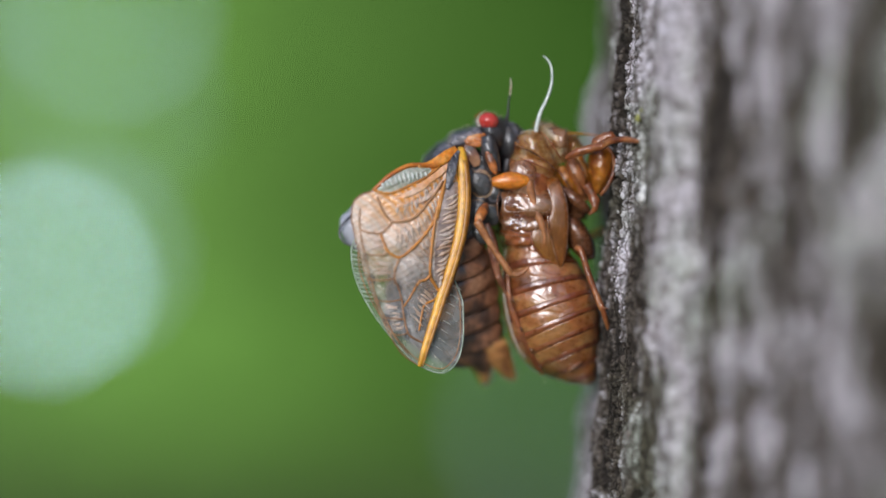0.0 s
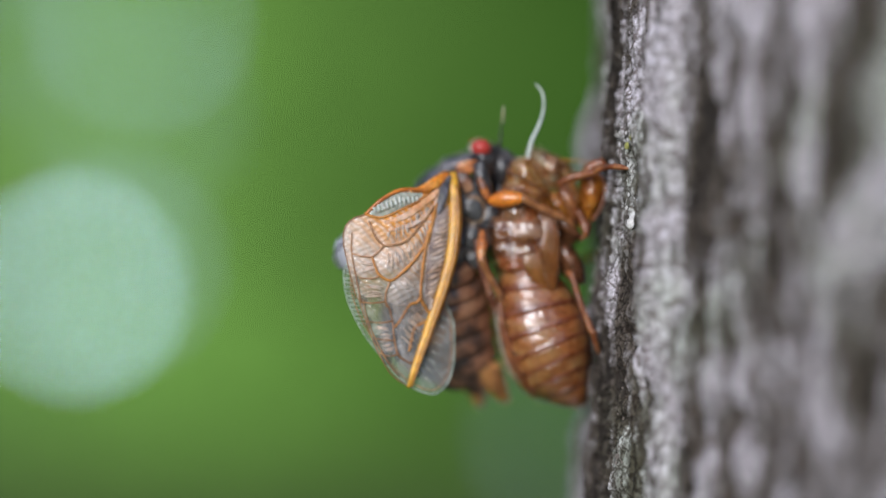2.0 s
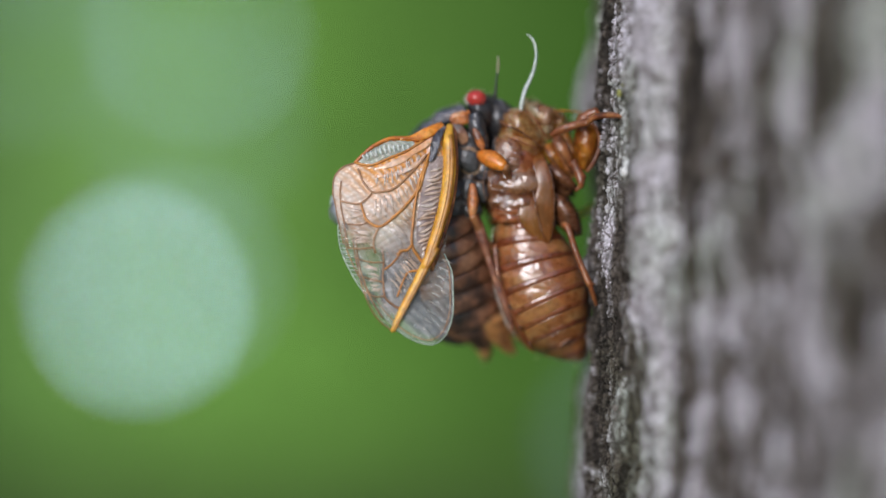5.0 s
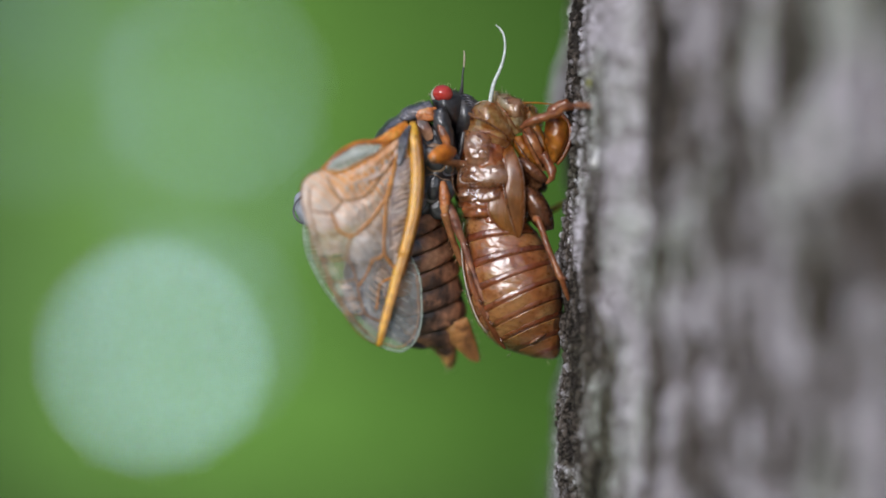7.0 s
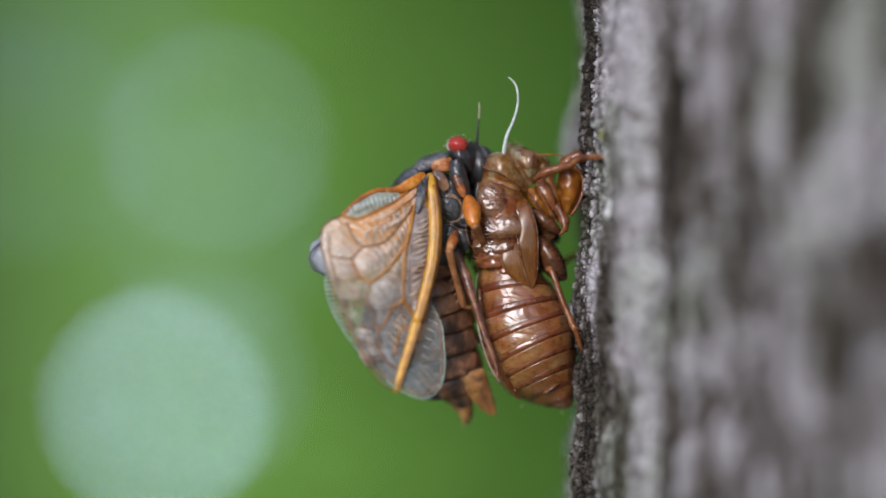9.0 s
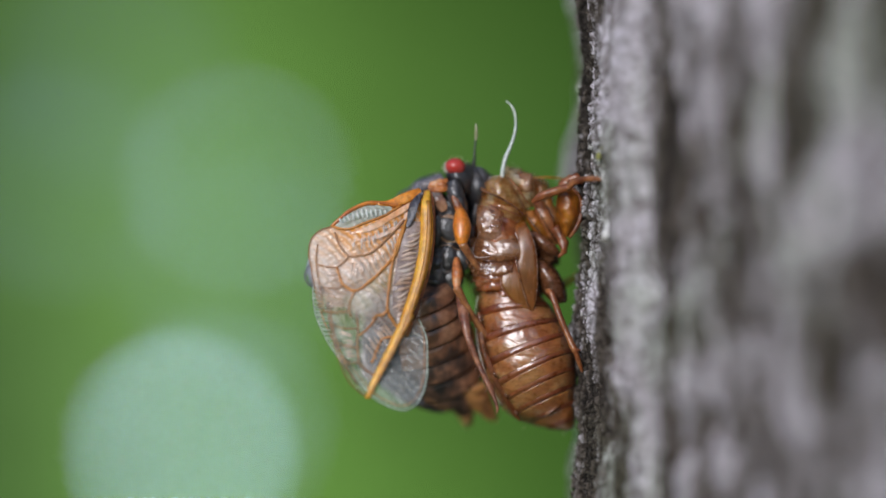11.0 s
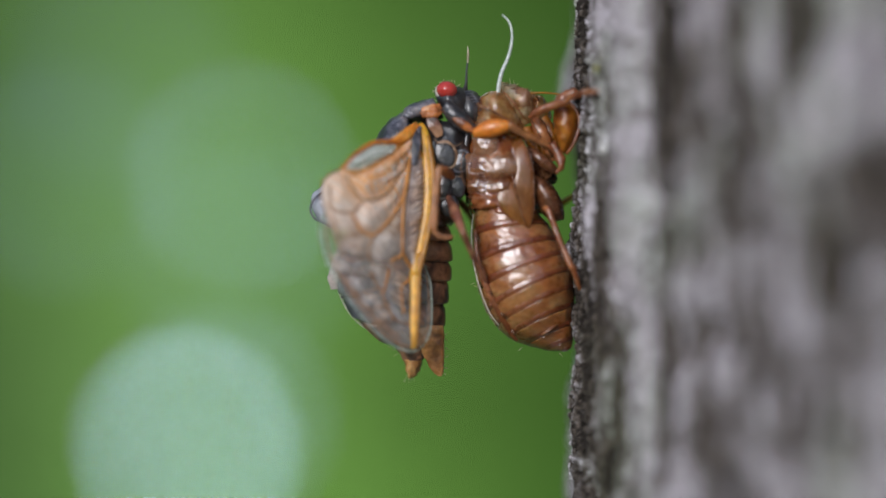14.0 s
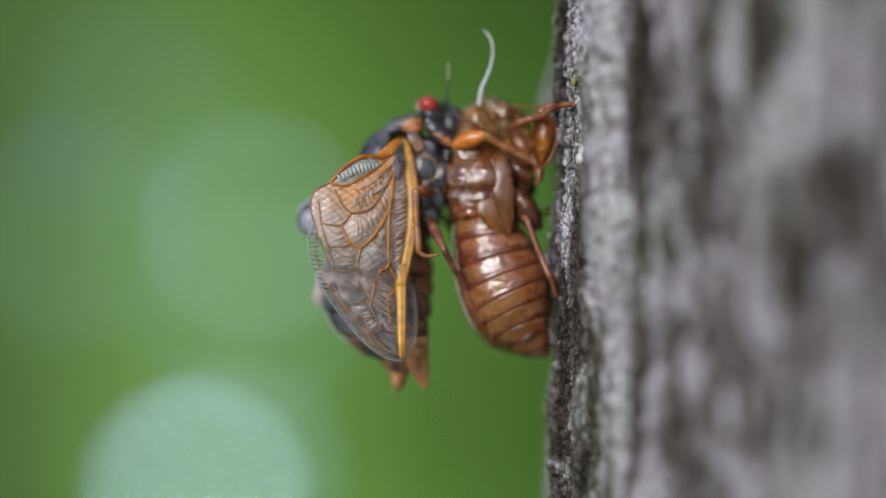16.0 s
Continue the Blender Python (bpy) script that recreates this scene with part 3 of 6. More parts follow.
# ---- the tree trunk ----
AXIS, RADIUS = Vector((0.0948, 0.014, 0)), 0.085


def lattice(x, y, seed):
    """Smooth value noise from -1 to 1 on arrays."""
    xi, yi = np.floor(x).astype(np.int64), np.floor(y).astype(np.int64)
    fx, fy = x - xi, y - yi
    fx, fy = fx * fx * (3 - 2 * fx), fy * fy * (3 - 2 * fy)

    def h(a, b):
        n = (a * 374761393 + b * 668265263 + seed * 974634777) & 0x7FFFFFFF
        n = ((n ^ (n >> 13)) * 1274126177) & 0x7FFFFFFF
        return ((n ^ (n >> 16)) & 0xFFFF) / 32767.5 - 1

    return (h(xi, yi) * (1 - fx) + h(xi + 1, yi) * fx) * (1 - fy) + (h(xi, yi + 1) * (1 - fx) + h(xi + 1, yi + 1) * fx) * fy


def layered(x, y, seed, octaves=4, gain=0.55):
    return sum(gain ** k * lattice(x * 2 ** k, y * 2 ** k, seed + k) for k in range(octaves))


def chunks(x, y, seed):
    """Angular crumbs on arrays: a random value for each cell and the closeness of its edge from 0 to 1."""
    xi, yi = np.floor(x).astype(np.int64), np.floor(y).astype(np.int64)
    d1, d2, who = x * 0 + 9.0, x * 0 + 9.0, x * 0
    for a in (-1, 0, 1):
        for b in (-1, 0, 1):
            n = ((xi + a) * 374761393 + (yi + b) * 668265263 + seed * 974634777) & 0x7FFFFFFF
            n = ((n ^ (n >> 13)) * 1274126177) & 0x7FFFFFFF
            n = n ^ (n >> 16)
            px, py = xi + a + (n & 255) / 255.0, yi + b + ((n >> 8) & 255) / 255.0
            d = np.maximum(abs(px - x), abs(py - y)) + 0.3 * np.hypot(px - x, py - y)
            near = d < d1
            d2 = np.where(near, d1, np.minimum(d2, d))
            who = np.where(near, ((n >> 16) & 255) / 255.0, who)
            d1 = np.where(near, d, d1)
    return who, np.exp(-((d2 - d1) / 0.16) ** 2)


RIDGES = [(185.6, 2.2, 0.1, -0.07), (189.6, 2.0, 0.2, -0.27), (193.2, 1.2, -0.1, -0.02), (229.0, 2.4, 0.5, 0.1), (235.0, 2.4, -0.6, -0.13), (241.5, 4.0, 0.6, 0.14), (249.3, 3.2, -0.8, -0.16), (257.4, 4.0, 0.8, 0.12)]  # degrees round the trunk, width, height in mm, paleness

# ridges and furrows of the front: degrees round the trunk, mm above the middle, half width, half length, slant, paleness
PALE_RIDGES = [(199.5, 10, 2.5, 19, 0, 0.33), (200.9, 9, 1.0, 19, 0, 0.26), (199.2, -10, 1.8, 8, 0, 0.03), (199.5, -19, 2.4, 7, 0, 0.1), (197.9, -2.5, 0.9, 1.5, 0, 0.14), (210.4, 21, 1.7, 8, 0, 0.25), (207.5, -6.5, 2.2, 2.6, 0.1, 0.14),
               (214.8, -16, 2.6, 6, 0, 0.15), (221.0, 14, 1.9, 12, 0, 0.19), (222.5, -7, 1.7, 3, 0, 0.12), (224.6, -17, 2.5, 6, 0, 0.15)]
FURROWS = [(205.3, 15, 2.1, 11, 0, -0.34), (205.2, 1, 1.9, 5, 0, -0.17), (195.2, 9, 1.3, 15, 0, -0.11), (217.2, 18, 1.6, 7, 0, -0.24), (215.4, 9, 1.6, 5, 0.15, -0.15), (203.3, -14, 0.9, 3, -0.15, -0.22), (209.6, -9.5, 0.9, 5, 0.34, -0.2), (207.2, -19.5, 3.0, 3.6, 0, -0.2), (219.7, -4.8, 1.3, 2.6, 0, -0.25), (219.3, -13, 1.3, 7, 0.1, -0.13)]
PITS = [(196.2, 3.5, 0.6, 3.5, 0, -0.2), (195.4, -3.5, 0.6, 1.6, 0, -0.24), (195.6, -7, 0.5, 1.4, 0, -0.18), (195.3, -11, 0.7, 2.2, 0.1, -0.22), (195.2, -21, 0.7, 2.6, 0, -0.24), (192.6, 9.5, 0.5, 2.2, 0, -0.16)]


def bark_relief(deg, z):
    """Height of the bark in millimetres and its paleness, with furrow shade painted in, over degrees round the trunk
    and millimetres of height.
    """
    s = np.radians(deg) * RADIUS * 1000
    dz = z - 1300
    bend = deg + 0.9 * layered(s / 60, z / 45, 5, 2) * np.clip((deg - 196) / 9, 0.12, 1.4)
    band, pale = 0 * s, 0 * s
    for a, w, h, p in RIDGES:
        g = np.exp(-((bend - a) / w) ** 2) * (0.75 + 0.6 * lattice(z / 26 + a, s * 0 + a, 8))
        band, pale = band + h * g, pale + p * g
    # paleness follows height: ridges paled, furrows and pits darkened like shade
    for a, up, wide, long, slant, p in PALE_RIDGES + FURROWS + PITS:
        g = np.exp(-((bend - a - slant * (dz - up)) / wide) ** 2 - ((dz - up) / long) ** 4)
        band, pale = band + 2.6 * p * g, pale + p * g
    behind = 1 / (1 + np.exp((deg - 186.7) / 0.65))
    knob = np.exp(-((deg - 175) / 4.5) ** 2 - ((dz - 14) / 5) ** 2) + 0.7 * np.exp(-((deg - 173.5) / 4.5) ** 2 - ((dz - 36) / 7) ** 2)
    low = 1 / (1 + np.exp((dz + 12.5) / 1.2))
    band = band - 2.2 * behind + 1.9 * knob + 0.55 * low * np.exp(-((deg - 188) / 6) ** 2) + 1.5 * low * np.exp(-((deg - 177) / 4) ** 2) + 0.75 * np.exp(-((deg - 187.5) / 5) ** 2 - ((dz + 5.5) / 6) ** 4)
    pale = pale + 0.3 * knob
    sw = s + 1.2 * layered(s / 14, z / 38, 3, 3)
    away = np.where((deg > 168) & (deg < 265), 0.3, 1.0)
    ridge = layered(sw / 8.5, z / 55, 11, 2)
    furrow = 1 - np.exp(-(ridge / 0.22) ** 2)
    crumbly = np.exp(-((deg - 190.2) / 4.3) ** 2)
    flakes = layered(sw / 2.4, z / 7.0, 23, 4, 0.6)
    streaks = layered(sw / 1.6, z / 12.0, 91, 4, 0.65) + 0.5 * lattice(sw / 0.9, z / 9.0, 97)
    patches = layered(sw / 5.0, z / 11.0, 133, 3)
    big, gap = chunks(sw / 1.1 + 0.3 * lattice(s, z, 4), z / 2.3, 71)
    plate, seam = chunks(sw / 2.4 + 0.5 * lattice(sw / 3, z / 6, 14), z / 7.0 + 0.6 * lattice(sw / 2, z / 5, 15), 99)
    small, split = chunks(s / 0.42 + 0.4 * lattice(s * 2, z * 2, 6), z / 0.85, 41)
    tiny, slit = chunks(s / 0.2 + 0.5 * lattice(s * 3, z * 3, 16), z / 0.26 + 0.5 * lattice(s * 4, z * 4, 17), 61)
    cracks = np.exp(-((lattice(sw / 5, z / 13, 57)) / 0.1) ** 2)
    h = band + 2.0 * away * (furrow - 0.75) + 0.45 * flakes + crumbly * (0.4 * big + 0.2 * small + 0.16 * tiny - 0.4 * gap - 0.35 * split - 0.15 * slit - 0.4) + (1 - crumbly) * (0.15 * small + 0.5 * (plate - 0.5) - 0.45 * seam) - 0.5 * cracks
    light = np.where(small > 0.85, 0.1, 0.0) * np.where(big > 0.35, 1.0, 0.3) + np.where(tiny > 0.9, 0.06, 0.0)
    # gaps, splits and cracks get their shade in the tone
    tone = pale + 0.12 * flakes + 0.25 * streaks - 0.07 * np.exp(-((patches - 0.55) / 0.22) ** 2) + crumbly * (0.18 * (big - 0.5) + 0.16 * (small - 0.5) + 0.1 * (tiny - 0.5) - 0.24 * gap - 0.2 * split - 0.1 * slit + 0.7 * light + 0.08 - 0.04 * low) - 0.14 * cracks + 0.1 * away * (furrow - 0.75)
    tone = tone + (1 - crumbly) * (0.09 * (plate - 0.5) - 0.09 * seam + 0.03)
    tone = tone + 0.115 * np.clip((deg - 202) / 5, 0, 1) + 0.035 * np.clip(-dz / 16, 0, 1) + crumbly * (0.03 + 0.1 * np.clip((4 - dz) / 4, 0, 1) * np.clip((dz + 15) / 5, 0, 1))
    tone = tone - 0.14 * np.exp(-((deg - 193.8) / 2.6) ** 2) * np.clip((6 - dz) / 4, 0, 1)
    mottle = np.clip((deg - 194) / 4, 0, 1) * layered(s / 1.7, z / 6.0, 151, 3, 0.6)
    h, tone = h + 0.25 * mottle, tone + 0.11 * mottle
    return h, tone


def build_trunk():
    tree = thing("tree_trunk", (AXIS.x, AXIS.y, 0.0), "rough grey furrowed tree trunk with pale ridges and dark cracks", "tree")
    # fine on the side that is seen, from behind the left rim round to the front
    arcs = np.concatenate([np.linspace(150, 182, 110, endpoint=False), np.linspace(182, 200, 380, endpoint=False), np.linspace(200, 226, 240, endpoint=False), np.linspace(226, 265, 80, endpoint=False), np.linspace(265, 510, 90, endpoint=False)])
    zs = np.concatenate([np.linspace(0.0, 1.235, 80, endpoint=False), np.linspace(1.235, 1.272, 60, endpoint=False), np.linspace(1.272, 1.33, 640, endpoint=False), np.linspace(1.33, 1.36, 60, endpoint=False), np.linspace(1.36, 8.0, 110)])
    a, z = np.meshgrid(np.radians(arcs), zs)
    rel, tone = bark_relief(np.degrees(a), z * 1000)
    taper = np.where(z > 1.36, 1 - 0.1 * (z - 1.36), 1.0) * np.where(z < 1.2, 1 + 0.25 * np.clip((1.2 - z) / 1.2, 0, 1) ** 2, 1)
    r = RADIUS * taper + rel / 1000
    co = np.stack([r * np.cos(a), r * np.sin(a), z - 0.02 * (z < 0.001)], -1).reshape(-1, 3)
    n, m = a.shape[1], a.shape[0]
    i = np.arange(m - 1)[:, None] * n
    j = np.arange(n)[None, :]
    k = (j + 1) % n
    faces = np.stack([i + j, i + k, i + n + k, i + n + j], -1).reshape(-1, 4)
    me = bpy.data.meshes.new("bark")
    me.from_pydata(co.tolist(), [], faces.tolist() + [tuple(range((m - 1) * n, m * n))])
    me.polygons.foreach_set("use_smooth", [True] * len(me.polygons))
    me.materials.append(M["bark"])
    layer = me.attributes.new("tone_and_shade", "FLOAT", "POINT")
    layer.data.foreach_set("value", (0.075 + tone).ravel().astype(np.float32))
    ob = new("bark", me)
    ob.parent = tree

    # loose flakes and crumbs along the crumbling furrow, lichens
    rng = random.Random(12)
    shapes = []
    for n in range(6):
        bm = bmesh.new()
        bmesh.ops.create_cube(bm, size=1.6)
        for v in bm.verts:
            v.co = Vector((v.co.x * rng.uniform(0.2, 0.5), v.co.y * rng.uniform(0.5, 1.0), v.co.z * rng.uniform(0.5, 1.2)))
        bmesh.ops.triangulate(bm, faces=bm.faces)
        sm = bpy.data.meshes.new("bark_flake")
        bm.to_mesh(sm)
        bm.free()
        sm.materials.append(M["flake"] if n < 5 else M["flake_pale"])
        shapes.append(sm)
    for n in range(260):
        deg = rng.gauss(189.8, 2.1) if n < 200 else rng.uniform(193.2, 197)
        dz = rng.uniform(-34, 38)
        h, tone = bark_relief(np.array([[deg]]), np.array([[1300 + dz]]))
        rr = RADIUS + float(h[0, 0]) / 1000 - 0.0001
        size = rng.choice((0.15, 0.2, 0.25, 0.3, 0.4)) / 1000
        f = new("bark_flake", shapes[rng.randrange(5)] if n < 200 else shapes[rng.choice((3, 5, 5))])
        f.parent = tree
        f.location = (rr * math.cos(radians(deg)), rr * math.sin(radians(deg)), HEIGHT + dz / 1000)
        f.rotation_euler = (rng.uniform(-0.5, 0.5), rng.uniform(-0.5, 0.5), radians(deg) + rng.uniform(-0.4, 0.4))
        f.scale = (size * rng.uniform(0.5, 1), size * rng.uniform(0.7, 1.3), size * rng.uniform(0.9, 1.9))
    spots = [("lichen_white", 195.3, 7.1, 0.58), ("lichen_white", 194.2, 8.6, 0.2), ("lichen_white", 194.3, 9.8, 0.18), ("lichen_yellow", 194.6, 14.5, 0.4), ("lichen_yellow", 194.9, 15.3, 0.25)]
    spots += [("lichen_white", rng.uniform(190, 193), rng.uniform(-1, 6), rng.uniform(0.1, 0.18)) for k in range(12)]
    for kind, deg, dz, size in spots:
        name = "lichen"
        spread = np.linspace(-0.5, 0.5, 5) * (size > 0.3)
        h, tone = bark_relief(*np.meshgrid(deg + spread, 1300 + dz + spread))
        rr = RADIUS + float(h.max()) / 1000 + 0.0001
        bm = bmesh.new()
        bmesh.ops.create_icosphere(bm, subdivisions=2, radius=size / 1000)
        for v in bm.verts:
            v.co *= 1 + 0.4 * noise.noise(v.co * 2500 + Vector((deg, dz, 0)))
            v.co.x *= 0.45
        lm = bpy.data.meshes.new(name)
        bm.to_mesh(lm)
        bm.free()
        lm.materials.append(M[kind])
        o = new(name, lm)
        o.parent = tree
        o.location = (rr * math.cos(radians(deg)), rr * math.sin(radians(deg)), HEIGHT + dz / 1000)
        o.rotation_euler = (0, 0, radians(deg))
        tagged(o, "white crusty lichen spot" if kind == "lichen_white" else "yellow-green lichen spot")
    return tree


build_trunk()

# ---- the shed skin, clinging to the bark ----
def hairs(bm, spots, length, seed, spread=55):
    """Fine bristles at (u, v, d, direction in degrees in the plan)."""
    rng = random.Random(seed)
    for u, v, d, way in spots:
        a = radians(way + rng.uniform(-spread, spread))
        n = length * rng.uniform(0.3, 1.2)
        u, v = u + rng.uniform(-3, 3), v + rng.uniform(-3, 3)
        tube(bm, [(u, v, d, 0.5), (u + math.cos(a) * n * 0.5, v + math.sin(a) * n * 0.5, d, 0.4), (u + math.cos(a) * n, v + math.sin(a) * n + 1, d, 0.12)], 4, 2)
    return bm


def limb(name, points, material, parent, label="", sides=10, origin=None, flat=1.0):
    bm = tube(bmesh.new(), points, sides, 5, flat)
    return part(name, bm, material, parent, label, origin)


def build_shed_skin():
    skin = thing("shed_skin", at(968, 650, 3), "empty amber-brown shed cicada skin clinging to the bark", "shed skin")
    # abdomen: rings that overlap like a telescope
    rings = [(800, 405, 912, 408, 4.0, 2.8), (796, 456, 936, 437, 4.45, 2.8), (799, 506, 953, 464, 4.85, 2.8), (808, 550, 967, 489, 5.15, 2.8), (822, 588, 974, 518, 5.2, 2.8),
             (840, 612, 977, 550, 4.75, 2.8), (862, 632, 977, 582, 3.8, 2.8), (895, 645, 976, 612, 2.5, 2.8), (930, 654, 973, 638, 1.4, 2.8), (960, 656, 970, 650, 0.5, 2.8)]
    body = part("abdomen", loft(bmesh.new(), [(a + 3, b, c - 3, d, h - 0.14, e) for a, b, c, d, h, e in rings], 40, 5, 1.0, 1, 2.0, 0.7), M["shell_rim"], skin)
    for i in range(len(rings) - 1):
        a, b = np.array(rings[i], float), np.array(rings[i + 1], float)
        wide = 0.3 if i > 6 else 1.0

        def cut(lo, hi, swell, n):
            secs = []
            for k in range(n + 1):
                f = lo + (hi - lo) * k / n
                g = swell[k] * wide
                secs.append(a * (1 - f) + b * f + np.array([-g, 0, g, 0, g * UNIT, 0]))
            return secs

        part("abdomen_ring", loft(bmesh.new(), cut(0.0, 0.7, (-0.9, -0.1, 0.2, 0.1), 3), 48, 5, 1.5, i, 2.3, 0.7), M["shell_olive"], body)
        part("ring_edge", loft(bmesh.new(), cut(0.67, 0.98, (-0.2, 0.7, 0.8, -1.6), 3), 48, 4, 1.5, i + 30, 2.3, 0.7), M["shell"], body)
    part("side_ridge", tube(bmesh.new(), [(802, 440, -0.5, 3), (808, 500, -0.75, 4.5), (823, 545, -0.75, 5.5), (845, 590, -0.4, 5.5), (862, 620, 0.4, 4.5), (874, 636, 0.9, 2)], 12, 8, 0.6), M["shell_leg"], body)
    # backlit highlight of the left edge, drawn as a pale tube
    part("side_highlight", tube(bmesh.new(), [(800, 412, 0.6, 0.7), (796, 440, 0.4, 1.1), (797, 474, 0.3, 1.2), (801, 508, 0.3, 1.2), (811, 548, 0.3, 1.3), (825, 584, 0.5, 1.2), (842, 608, 1.0, 0.9)], 8, 6), M["pale"], body, "painted backlit highlight along the side")
    for u, v, d in ((806, 452, -1.3), (810, 502, -1.5), (829, 552, -1.5), (848, 590, -1.2), (866, 620, -0.5)):
        part("spiracle", ball(bmesh.new(), u, v, d, 2.5, 6, 0.2, -30, 10), M["shell_rim"], body)
    part("vent_slit", ball(bmesh.new(), 931, 617, 0.1, 18, 4.0, 0.5, -32, 14), M["shell_rim"], body)
    # hind and middle thorax, thin clear skin in folds
    part("hind_thorax", crumple(loft(bmesh.new(), [(789, 338, 900, 338, 4.0, 2.8), (788, 352, 903, 352, 4.35, 2.8), (789, 365, 905, 365, 4.1, 2.8), (788, 385, 915, 385, 4.3, 2.8), (797, 412, 925, 412, 4.3, 2.8)], 56, 8, 1.0, 4), 0.5, 1.6, 1), M["shell_deep"], skin)
    part("thorax_fold", crumple(loft(bmesh.new(), [(787, 372, 870, 368, 4.3, 2.7), (787, 386, 874, 382, 4.45, 2.7), (790, 396, 876, 394, 4.35, 2.7), (792, 404, 872, 402, 4.2, 2.7)], 48, 6, 1, 6), 0.3, 0.9, 2), M["shell_deep"], skin)
    part("middle_thorax", crumple(loft(bmesh.new(), [(804, 245, 880, 252, 3.4, 2.5), (798, 275, 888, 280, 4.0, 2.5), (790, 310, 893, 312, 4.4, 2.5), (789, 335, 900, 338, 4.2, 2.7), (792, 350, 900, 350, 3.8, 2.8)], 72, 14, 0.6, 9), 0.28, 1.1, 4), M["shell_deep"], skin)
    part("thorax_pane", glassy(bmesh.new(), 800, 250, 846, 312, -2.02, 4.1, (-0.25, -0.14), 0.13, 0.9), M["shell_gloss"], skin)
    part("thorax_pane", glassy(bmesh.new(), 788, 304, 874, 350, -1.97, 1.3, (-0.2, -0.166), 0.06, 1.0), M["shell_gloss"], skin)
    part("thorax_pane", glassy(bmesh.new(), 792, 346, 866, 378, -1.7, 7.7, (-0.218, -0.2), 0.05, 0.7), M["shell_gloss"], skin)
    # white highlight round the pane, put in as a whitish tube
    frame_line = [(812, 290), (800, 307), (793, 328), (795, 341), (814, 343), (838, 339), (862, 342), (872, 335), (873, 316), (868, 300)]
    part("pane_highlight", tube(bmesh.new(), [(u, v, -2.1 - 0.0108 * (u - 831) - 0.009 * (v - 327), max(0.15, 0.55 + 0.6 * math.sin(u * 0.22 + v * 0.1))) for u, v in frame_line], 8, 5, 0.6), M["shell_highlight"], skin, "painted rim highlight on the clear skin")
    for k, (v0, d0) in enumerate(((346, -1.95), (352, -1.9), (359, -1.85), (367, -1.85), (376, -1.9), (385, -1.95))):
        part("skin_fold", tube(bmesh.new(), [(790, v0 - 3, -0.9, 0.4), (803, v0, d0 + 0.4, 0.5), (822, v0 + 3 + 2 * math.sin(k * 2.1), d0 + 0.08, 0.75), (842, v0 + 2 + 2 * math.sin(k * 1.3), d0 + 0.18, 0.55), (864, v0 - 3, d0 + 0.5, 0.4)], 8, 5, 0.7), M["shell_gloss"] if k % 2 else M["shell"], skin)
    # the split back: a bowed hood in two plates with a dark slit between, and the head behind it
    part("back_flap", crumple(loft(bmesh.new(), [(830, 197, 848, 197, 0.8, 0.0), (815, 206, 864, 206, 2.3, 0.8), (808, 218, 876, 224, 3.2, 1.4), (806, 232, 888, 246, 3.6, 1.8), (806, 242, 896, 262, 3.5, 2.0), (810, 248, 894, 270, 3.2, 2.1)], 64, 10, 0.5, 2), 0.12, 2.4, 5), M["shell_pale"], skin)
    part("lower_flap", crumple(loft(bmesh.new(), [(808, 228, 880, 252, 3.0, 1.9), (805, 238, 890, 266, 3.7, 2.0), (803, 250, 890, 280, 3.8, 2.2), (801, 264, 888, 290, 3.5, 2.4)], 64, 8, 0.5, 12), 0.16, 1.9, 25), M["shell_pale"], skin)
    # rim highlight of the hood's upper left, modelled in whitish skin
    part("hood_highlight", tube(bmesh.new(), [(806, 238, 1.5, 0.4), (808, 219, 1.1, 1.0), (816, 206, 0.6, 1.1), (831, 198, 0.0, 0.9), (846, 197, -0.1, 0.4)], 8, 5), M["shell_highlight"], skin, "painted rim highlight on the split back")
    part("split_edge", tube(bmesh.new(), [(807, 222, -1.3, 1.0), (822, 229, -1.8, 1.4), (838, 236, -1.95, 1.5), (854, 245, -1.9, 1.5), (868, 254, -1.75, 1.4), (886, 270, -1.3, 1.0)], 8, 5), M["shell_rim"], skin)
    part("split_edge", tube(bmesh.new(), [(807, 219, -1.4, 0.8), (822, 226, -1.95, 1.0), (838, 233, -2.1, 1.1), (854, 242, -2.05, 1.0), (868, 251, -1.9, 0.8)], 8, 5), M["shell_pale"], skin)
    part("crease", tube(bmesh.new(), [(816, 246, -1.5, 0.6), (832, 252, -1.8, 1.1), (850, 259, -1.85, 1.2), (868, 266, -1.75, 1.0), (880, 272, -1.4, 0.6)], 8, 5), M["shell_leg"], skin)
    part("crease", tube(bmesh.new(), [(822, 210, -1.0, 0.5), (830, 222, -1.7, 0.8), (842, 230, -1.95, 0.6)], 8, 5), M["shell_leg"], skin)
    part("head", crumple(loft(bmesh.new(), [(850, 180, 864, 176, 0.8, 2.4), (848, 188, 884, 186, 2.6, 2.4), (850, 202, 900, 196, 3.6, 2.4), (858, 220, 912, 212, 3.9, 2.4), (870, 240, 916, 232, 3.4, 2.4), (882, 260, 908, 252, 2.0, 2.4)], 64, 10, 0.5, 3), 0.35, 2.0, 6), M["shell_clear"], skin)
    part("head_pane", glassy(bmesh.new(), 874, 192, 902, 228, -1.42, 9.4, (-0.218, -0.166), 0.05, 0.7), M["shell_gloss"], skin)
    part("crease", tube(bmesh.new(), [(852, 196, -0.6, 0.6), (864, 208, -1.1, 1.2), (876, 224, -1.4, 1.3), (888, 242, -1.2, 1.2), (900, 254, -0.8, 0.8)], 8, 5), M["shell_leg"], skin)
